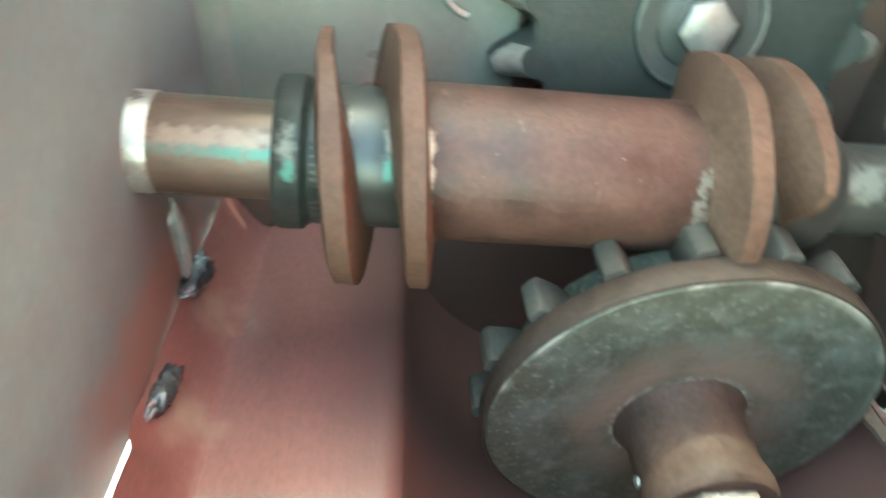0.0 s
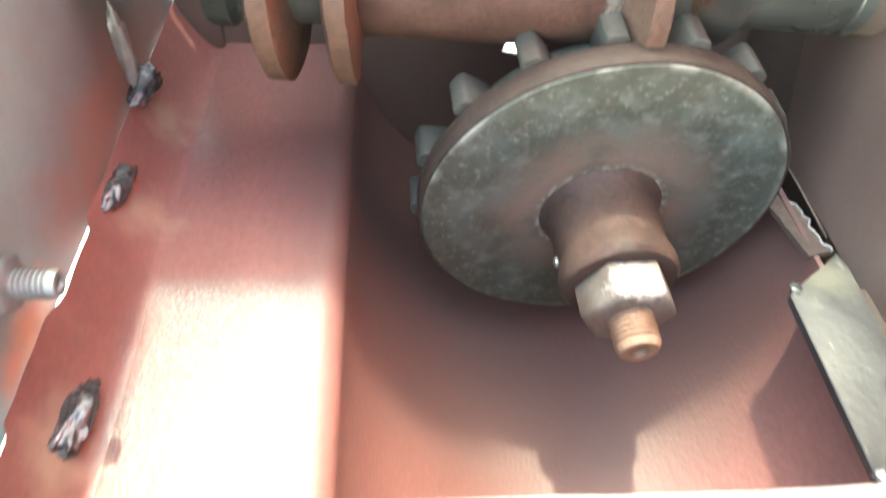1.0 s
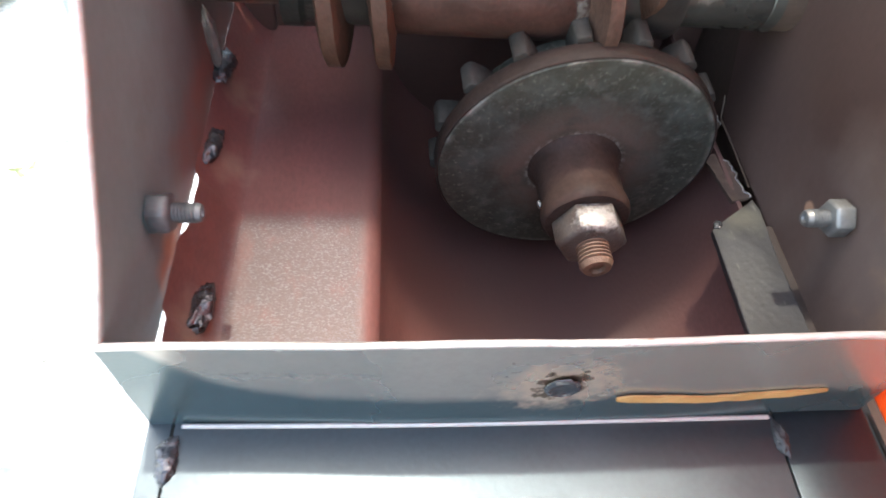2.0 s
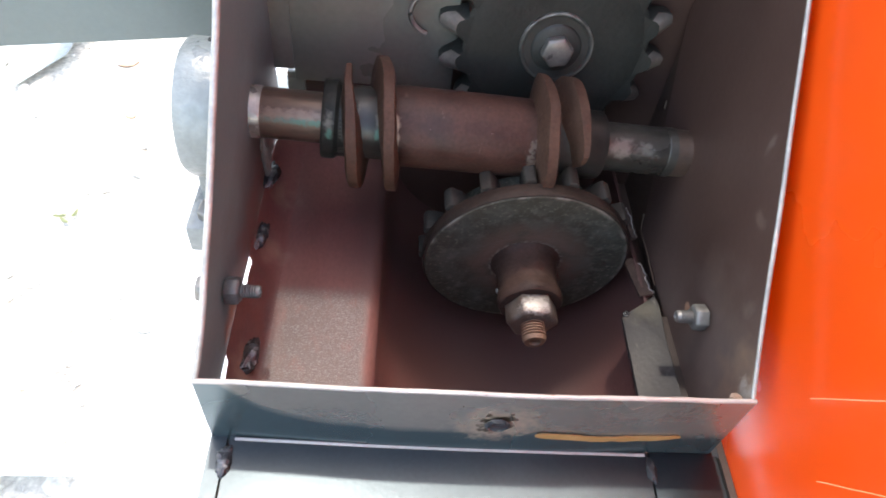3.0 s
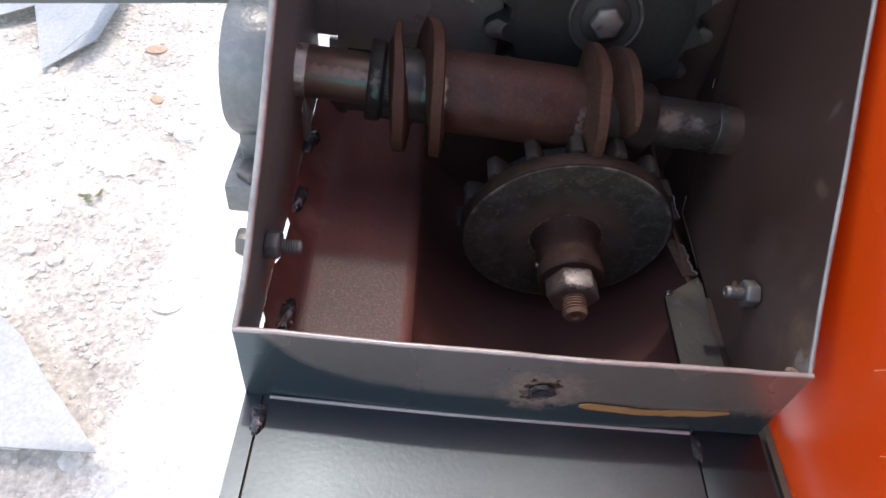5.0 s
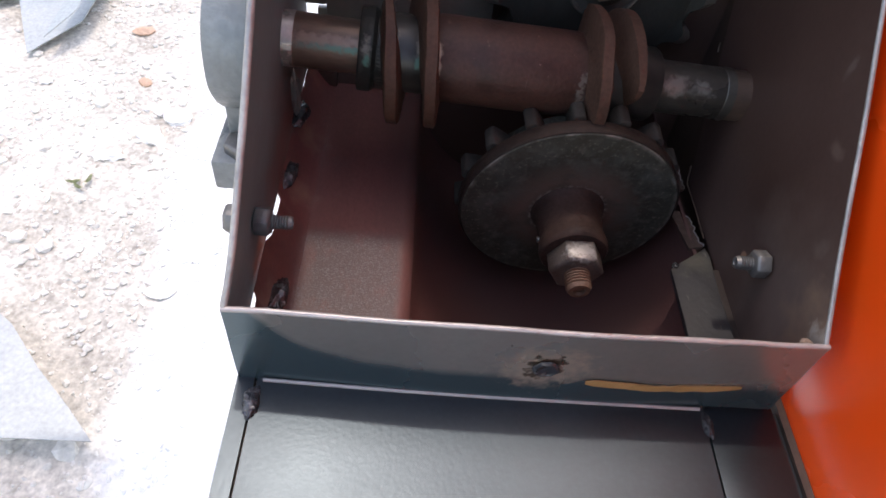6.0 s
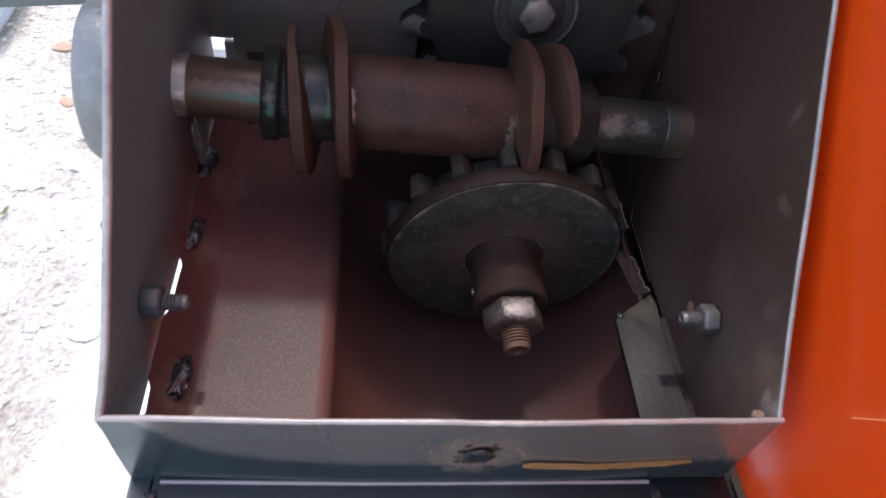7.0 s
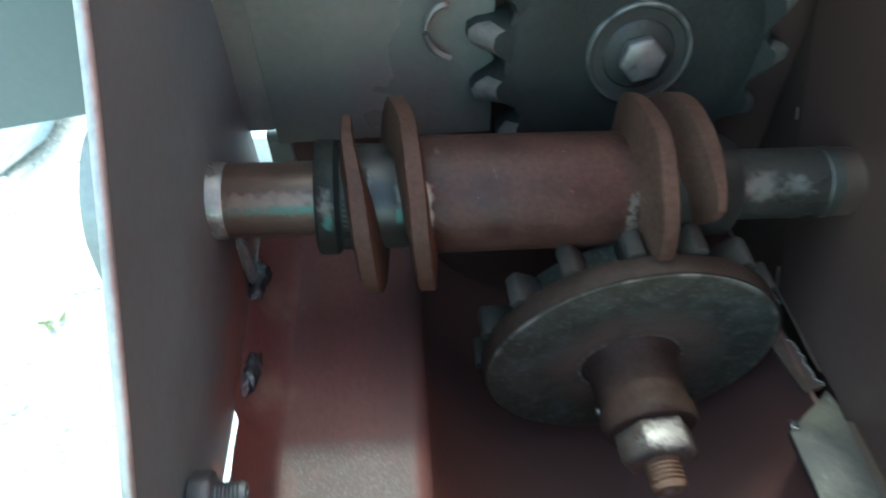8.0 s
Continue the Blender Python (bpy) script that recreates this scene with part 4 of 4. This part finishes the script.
def ragged(x0, y0, z0, x1, y1, z1, w, k):
    """A torch-cut strip of the floor plate between two points, jagged on one side."""
    def fn(u, v):
        cut = 1 + 0.55 * noise.noise((u * 4.2 + k * 7, 0.5, 2)) + 0.35 * noise.noise((u * 11, 3 + k, 1))
        d = (v - 0.35) * w * (cut if v > 0.35 else 1)
        return x0 + (x1 - x0) * u + d, y0 + (y1 - y0) * u + d * 0.25, z0 + (z1 - z0) * u + 0.0015 * noise.noise((u * 9, v * 3, k))
    strip = part("bracket", sheet(fn, 26, 4, (0, 0, -0.003)), DARK, housing, "rusty jagged torch-cut bracket")
    part("cut_edge", tube([Vector(fn(i / 26, 1)) + Vector((0, 0, 0.0003)) for i in range(27)], 0.0005, 6), EDGE, strip, "bright cut edge", 60)


ragged(0.163, 0.196, FLOOR - 0.002, 0.1690, 0.150, FLOOR + 0.001, 0.012, 0)
ragged(0.158, 0.236, -0.058, 0.1655, 0.208, -0.070, 0.005, 1)
for points in ([(0.1845, 0.236, -0.0885), (0.1845, 0.20, -0.0885), (0.1838, 0.166, -0.0885)], [(0.1845, 0.2365, -0.0885), (0.1848, 0.245, -0.0735)], [(0.1860, 0.296, 0.018), (0.1862, 0.300, 0.025)]):
    part("cut_edge", tube(points, 0.0007, 8), CUT, right_side, "bright torch-cut edge")

# ---- bolts through the side walls ----
def wall_bolt(x_wall, y, z, side, shank, label, metal):
    """side +1: the nut and shank stand out towards +x."""
    ob = thing("hex_bolt", label, "bolt", (x_wall, y, z), "bolts through the housing walls")
    d = (side, 0, 0)
    part("nut", hexagon(0.0108, 0.0105, axis_matrix((side * 0.001, 0, 0), d), 0.12, turn=20), metal, ob)
    part("shank", threaded(0.0052, shank, axis_matrix((0, 0, 0), d)), metal, ob)
    part("head", hexagon(0.0108, 0.0135, axis_matrix((-side * 0.006, 0, 0), (-side, 0, 0)), 0.15), BOLT, ob)
    part("washer", lathe([(0.005, 0), (0.0115, 0), (0.0115, 0.002), (0.005, 0.002)], axis_matrix((-side * 0.004, 0, 0), (-side, 0, 0)), 32), BOLT, ob)
    return ob


wall_bolt(-0.1855, 0.078, -0.008, 1, 0.0260, "dull grey zinc bolt and nut through the wall by the bearing", DULLZINC)
wall_bolt(0.1865, 0.085, -0.024, -1, 0.0245, "grey zinc bolt and nut through the wall beside the flat bar", BOLT)

# ---- worm shaft ----
WA, WB = Vector((-0.19, 0.2277, 0.0385)), Vector((0.19, 0.2352, 0.0158))
wx = (WB - WA).normalized()
wf = (Vector((0, -1, 0)) - wx * (-wx.y)).normalized()
wu = wf.cross(wx)
WM = Matrix((wx, wf, wu)).transposed().to_4x4()
WM.translation = (WA + WB) / 2
if wu.z < 0:
    wu = -wu
    WM = Matrix((wx, wf, wu)).transposed().to_4x4()
    WM.translation = (WA + WB) / 2
TURNED = Matrix(((0, 0, 1, 0), (1, 0, 0, 0), (0, 1, 0, 0), (0, 0, 0, 1)))     # the lathe's z becomes x


def worm_thread(x0, pitch, a0, a1, r0, r1, taper=50, root=0.0080):
    bm = bmesh.new()
    steps = int((a1 - a0) / 6)
    prev = None
    for k in range(steps + 1):
        a = a0 + (a1 - a0) * k / steps
        f = min(1, (a - a0) / taper + 0.05, (a1 - a) / taper + 0.05)
        f = f * f * (3 - 2 * f)
        g = min(1, 2.6 * f)
        x = x0 + pitch * a / 360
        c, s = math.cos(radians(a)), math.sin(radians(a))
        wob = 0.0015 * noise.noise((a * 0.03, x * 20, 0)) + 0.0004 * noise.noise((a * 0.15, 3, 0))
        ring = []
        rag = 1 + 0.010 * noise.noise((a * 0.02, 7, x * 9)) + 0.006 * noise.noise((a * 0.11, 2, 5))
        for hw, r in ((root, r0), (0.0066, r0 + (r1 - r0) * 0.28 * g), (0.0054, r0 + (r1 - r0) * 0.90 * g), (0.0040, r0 + (r1 - r0) * g), (-0.0040, r0 + (r1 - r0) * g), (-0.0054, r0 + (r1 - r0) * 0.90 * g), (-0.0066, r0 + (r1 - r0) * 0.28 * g), (-root, r0)):
            ring.append(bm.verts.new((x + hw * (0.18 + 0.82 * f) + wob, s * r * rag, c * r * rag)))
        if prev:
            for i in range(7):
                bm.faces.new((prev[i], prev[i + 1], ring[i + 1], ring[i]))
        else:
            bm.faces.new(ring)
        prev = ring
    bm.faces.new(prev[::-1])
    return bm


worm = thing("worm_shaft", "rusty steel worm shaft with two short screw threads", "worm shaft")
worm.matrix_world = WM
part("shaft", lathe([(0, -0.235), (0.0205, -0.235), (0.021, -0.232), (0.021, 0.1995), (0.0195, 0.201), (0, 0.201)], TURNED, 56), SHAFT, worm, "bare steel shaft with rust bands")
part("end_ring", lathe([(0.0208, -0.192), (0.0216, -0.191), (0.0216, -0.1790), (0.0211, -0.1780), (0.0208, -0.1780)], TURNED, 48), BRIGHT, worm, "bright ring at the wall")
part("end_ring", lathe([(0.0208, 0.168), (0.0217, 0.169), (0.0219, 0.176), (0.0208, 0.1765)], TURNED, 48), DARKSHAFT, worm)
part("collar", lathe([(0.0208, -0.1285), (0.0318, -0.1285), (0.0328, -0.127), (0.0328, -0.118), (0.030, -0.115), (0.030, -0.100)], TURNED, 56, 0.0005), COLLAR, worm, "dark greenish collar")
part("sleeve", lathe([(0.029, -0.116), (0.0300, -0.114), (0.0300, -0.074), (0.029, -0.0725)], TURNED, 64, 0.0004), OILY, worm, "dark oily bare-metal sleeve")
part("hub", lathe([(0.0208, -0.0735), (0.0322, -0.0732), (0.0341, -0.066), (0.0341, 0.044), (0.0325, 0.050), (0.0305, 0.056)], TURNED, 64, 0.0005), BROWN, worm, "oily reddish-brown hub")
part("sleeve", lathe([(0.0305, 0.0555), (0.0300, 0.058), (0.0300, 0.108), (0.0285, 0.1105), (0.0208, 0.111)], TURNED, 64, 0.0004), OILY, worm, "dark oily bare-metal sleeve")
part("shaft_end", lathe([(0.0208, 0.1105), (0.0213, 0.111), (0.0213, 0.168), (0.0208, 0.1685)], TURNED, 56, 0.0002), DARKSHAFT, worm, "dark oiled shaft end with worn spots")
part("worm_thread", worm_thread(-0.1095, 0.030, -50, 600, 0.0285, 0.0555, 130), THREAD, worm, "orange-brown rusty thread", 40)
part("worm_thread", worm_thread(0.0525, 0.0262, -70, 458, 0.0285, 0.0555, 90, 0.0125), THREAD, worm, "brown worn thread", 40)

# ---- lower worm wheel ----
def gear_tooth(half_root, half_tip, r0, r1, z0, z1, chamfer):
    bm = bmesh.new()
    prof = [(-half_root, r0), (-half_root * 0.98, r0 + (r1 - r0) * 0.55), (-half_tip, r1 - 0.0015), (-half_tip * 0.6, r1), (half_tip * 0.6, r1), (half_tip, r1 - 0.0015), (half_root * 0.98, r0 + (r1 - r0) * 0.55), (half_root, r0)]
    a = [bm.verts.new((r, t, z0)) for t, r in prof]
    b = [bm.verts.new((r - (chamfer if r > r0 + 0.4 * (r1 - r0) else 0) * 0.6, t * 0.9, z1)) for t, r in prof]
    for i in range(len(prof)):
        k = (i + 1) % len(prof)
        bm.faces.new((a[i], a[k], b[k], b[i]))
    bm.faces.new(a[::-1])
    bm.faces.new(b)
    bmesh.ops.bevel(bm, geom=list(bm.edges), offset=0.0007, segments=1, affect="EDGES")
    return bm


def ring_of_teeth(parent, mesh_bm, mat, count, first):
    ob = part("tooth", mesh_bm, mat, parent)
    ob.matrix_basis = Matrix.Rotation(radians(first), 4, "Z")
    for k in range(1, count):
        t = new("tooth", ob.data)
        t.parent = parent
        t.matrix_basis = Matrix.Rotation(radians(first + 360 * k / count), 4, "Z")


wheel = thing("worm_gear", "greenish-black cast worm wheel with a rusty hub", "gear wheel", group="gears of the worm drive")
wheel.matrix_world = frame_from((0.058, 0.175, -0.0763), (0.0294, -1, -0.0676))
part("disc", lathe([(0, -0.040), (0.076, -0.040), (0.078, -0.038), (0.078, -0.014), (0.0935, -0.014), (0.0940, -0.0015), (0.0925, 0.0), (0.06, -0.0004), (0.036, 0.0), (0, 0)], None, 96, 0.0004), FACE, wheel)
part("rim", lathe([(0.0780, -0.0145), (0.0942, -0.0145), (0.0954, -0.0125), (0.0954, -0.0022), (0.0945, -0.0009), (0.0928, -0.0009)], None, 96, 0.0005), RIM, wheel, "rusty worn rim")
hub = part("hub", lathe([(0.0330, -0.001), (0.0312, 0.0010), (0.0292, 0.0035), (0.0280, 0.008), (0.0272, 0.031), (0.0284, 0.0350), (0.0290, 0.0390), (0.0288, 0.0440), (0.0270, 0.0465), (0.012, 0.0468), (0, 0.0468)], None, 64, 0.0006), HUBM, wheel, "rusty brown hub")
part("set_screw", hexagon(0.0028, 0.002, axis_matrix((-0.0268, -0.004, 0.029), (-1, -0.1, 0.1))), BOLT, hub)
part("nut", hexagon(0.0232, 0.0195, Matrix.Translation((0, 0, 0.0468)), 0.1, turn=0), NUTFACE, wheel, "worn hexagonal nut with a bright flat")
stub = threaded(0.0107, 0.019, Matrix.Translation((0, 0, 0.064)), 0.0026, 32)
part("stub", stub, STUB, wheel, "rusty threaded shaft end")
ring_of_teeth(wheel, gear_tooth(0.0068, 0.0054, 0.072, 0.0985, -0.034, -0.0142, 0.0), TOOTH, 16, 74.3)

# ---- upper worm wheel ----
upper = thing("worm_gear", "greenish-black cast gear with a bolted boss", "gear wheel", group="gears of the worm drive")
upper.matrix_world = frame_from((0.0705, 0.3065, 0.0690), (0, -1, 0.1))
part("disc", lathe([(0, -0.03), (0.082, -0.03), (0.083, -0.028), (0.083, -0.001), (0.081, -0.0002), (0.060, 0.0), (0.0, 0.0)], None, 96, 0.0004), UPPER, upper)
boss = part("boss", lathe([(0.0330, -0.001), (0.0330, 0.0030), (0.0318, 0.0040), (0.0295, 0.0036), (0.0288, 0.0024), (0.0225, 0.0022), (0.0220, 0.0030), (0.0205, 0.0040), (0, 0.0040)], None, 64), BOSSM, upper)
part("bolt_head", hexagon(0.0146, 0.0095, Matrix.Translation((0, 0, 0.0040)), 0.14, turn=12), BOLT, boss, "pale hexagonal bolt head")


def sprocket_tooth():
    """A pointed, rounded tooth that grows out of the disc, its sloped tip face painted pale as if lit."""
    bm = bmesh.new()
    prof = [(-0.0155, 0.078), (-0.0118, 0.086), (-0.0092, 0.093), (-0.0070, 0.1010), (-0.0032, 0.1055), (0.0032, 0.1055), (0.0070, 0.1010), (0.0092, 0.093), (0.0118, 0.086), (0.0155, 0.078)]
    back = [bm.verts.new((r, t, -0.026)) for t, r in prof]
    edge = [bm.verts.new((r, t, -0.0125 if r > 0.09 else -0.0045)) for t, r in prof]
    front = [bm.verts.new((0.078 + (r - 0.078) * 0.46, t * 0.92, 0.0)) for t, r in prof]
    k = len(prof)
    for i in range(k):
        j = (i + 1) % k
        bm.faces.new((back[i], back[j], edge[j], edge[i]))
        slope = bm.faces.new((edge[i], edge[j], front[j], front[i]))
        # Tip faces that catch the light take the paler material.
        slope.material_index = 1 if 2 <= i <= 6 else 0
    bm.faces.new(back[::-1])
    bm.faces.new(front)
    return bm


ring_of_teeth(upper, sprocket_tooth(), UPPER, 16, 15.5)
for ob in upper.children:
    if ob.name.startswith("tooth") and len(ob.data.materials) < 2:
        ob.data.materials.append(TIP)
part("shaft", lathe([(0, -0.032), (0.02, -0.032), (0.02, -0.05), (0, -0.05)], None, 32), SHAFT, upper)


clip = part("wire_clip", tube([(-0.056 + 0.010 * math.cos(a) + 0.010 * k / 20, 0.324 - 0.003 * math.sin(a * 0.5), 0.094 - 0.022 * k / 20 + 0.009 * math.sin(a)) for k, a in ((k, 0.4 + k * 0.22) for k in range(21))], 0.0022), BOLT)
tagged(clip, "shiny bent wire clip hung on the back plate", "wire clip")

# ---- bearing housing outside the left wall ----
bearing = thing("bearing_housing", "dark grey cast bearing housing bolted beside the gear housing", "bearing housing")
bm = lathe([(0.02, -0.235), (0.050, -0.235), (0.0545, -0.2335), (0.0565, -0.230), (0.0565, -0.197), (0.054, -0.193), (0.02, -0.193)], None, 64, 0.0012)
bmesh.ops.transform(bm, matrix=Matrix.Translation((0, 0.2277, 0.0385)) @ TURNED, verts=bm.verts)
barrel = part("barrel", bm, HOUSE, bearing, "rough cast barrel")
base = part("base", block((-0.2385, 0.157, -0.062), (-0.194, 0.305, -0.032), 0.003), HOUSE, bearing)
part("pedestal", block((-0.230, 0.188, -0.04), (-0.196, 0.268, 0.03), 0.004), HOUSE, bearing)
part("bolt_head", hexagon(0.0140, 0.0100, Matrix.Translation((-0.2165, 0.174, -0.032)), 0.15, turn=25), BOLT, base)
# Flat black disc; its colour stands in for the hole's dark inside.
part("oil_hole", lathe([(0, 0.0006), (0.0036, 0.0006), (0.0044, 0.0012), (0.0052, 0.0004), (0.0052, -0.002), (0, -0.002)], axis_matrix((-0.2105, 0.2430, 0.0929), (0, 0.27, 0.96)), 20), SOCKET, barrel, "black oil hole")
part("end_cap", lathe([(0, -0.2395), (0.012, -0.2395), (0.014, -0.238), (0.014, -0.234), (0, -0.234)], Matrix.Translation((0, 0.2277, 0.0385)) @ TURNED, 32), HOUSE, bearing)
rail = part("support_rail", block((-0.229, 0.180, -0.069), (-0.1905, 0.42, -0.0625), 0.002), HOUSE)
tagged(rail, "grey steel rail under the bearing housing", "steel rail")

# ---- panels round the machine ----
guard = thing("guard_panel", "blue-grey painted steel guard panel with a folded lower edge", "guard panel")
bm = block((-0.75, -0.002, 0.0), (0.0, 0.002, 0.24), 0.001)
bmesh.ops.transform(bm, matrix=Matrix.Translation((-0.212, 0.404, -0.002)) @ Matrix.Rotation(radians(12.5), 4, "Z"), verts=bm.verts)
part("panel", bm, GREYPAINT, guard)
part("post", block((-0.230, 0.392, -0.003), (-0.2045, 0.416, 0.24), 0.002), GREYPAINT, guard)

side = thing("side_panel", "glossy orange painted panel standing beside the housing", "side panel")
face = part("panel", block((0.2055, -0.55, -0.16), (0.2085, 0.46, 0.62), 0.001), ORANGE, side)
for y0, z0, z1 in ((-0.016, 0.034, 0.19), (-0.060, 0.010, 0.10)):
    part("scratch", tube([(0.2052, y0 - 0.55 * (z1 - z0) * f + 0.0003 * noise.noise((f * 5, y0, 0)), z0 + (z1 - z0) * f) for f in (k / 12 for k in range(13))], 0.0004, 6), SCRATCH, face, "thin pale scratch")
# Black strip added where only the dark gap beside the table is.
part("edge_trim", block((0.1995, -0.55, -0.135), (0.2052, 0.03, -0.0885)), DARK, side, "black strip for the dark gap at the panel's foot")
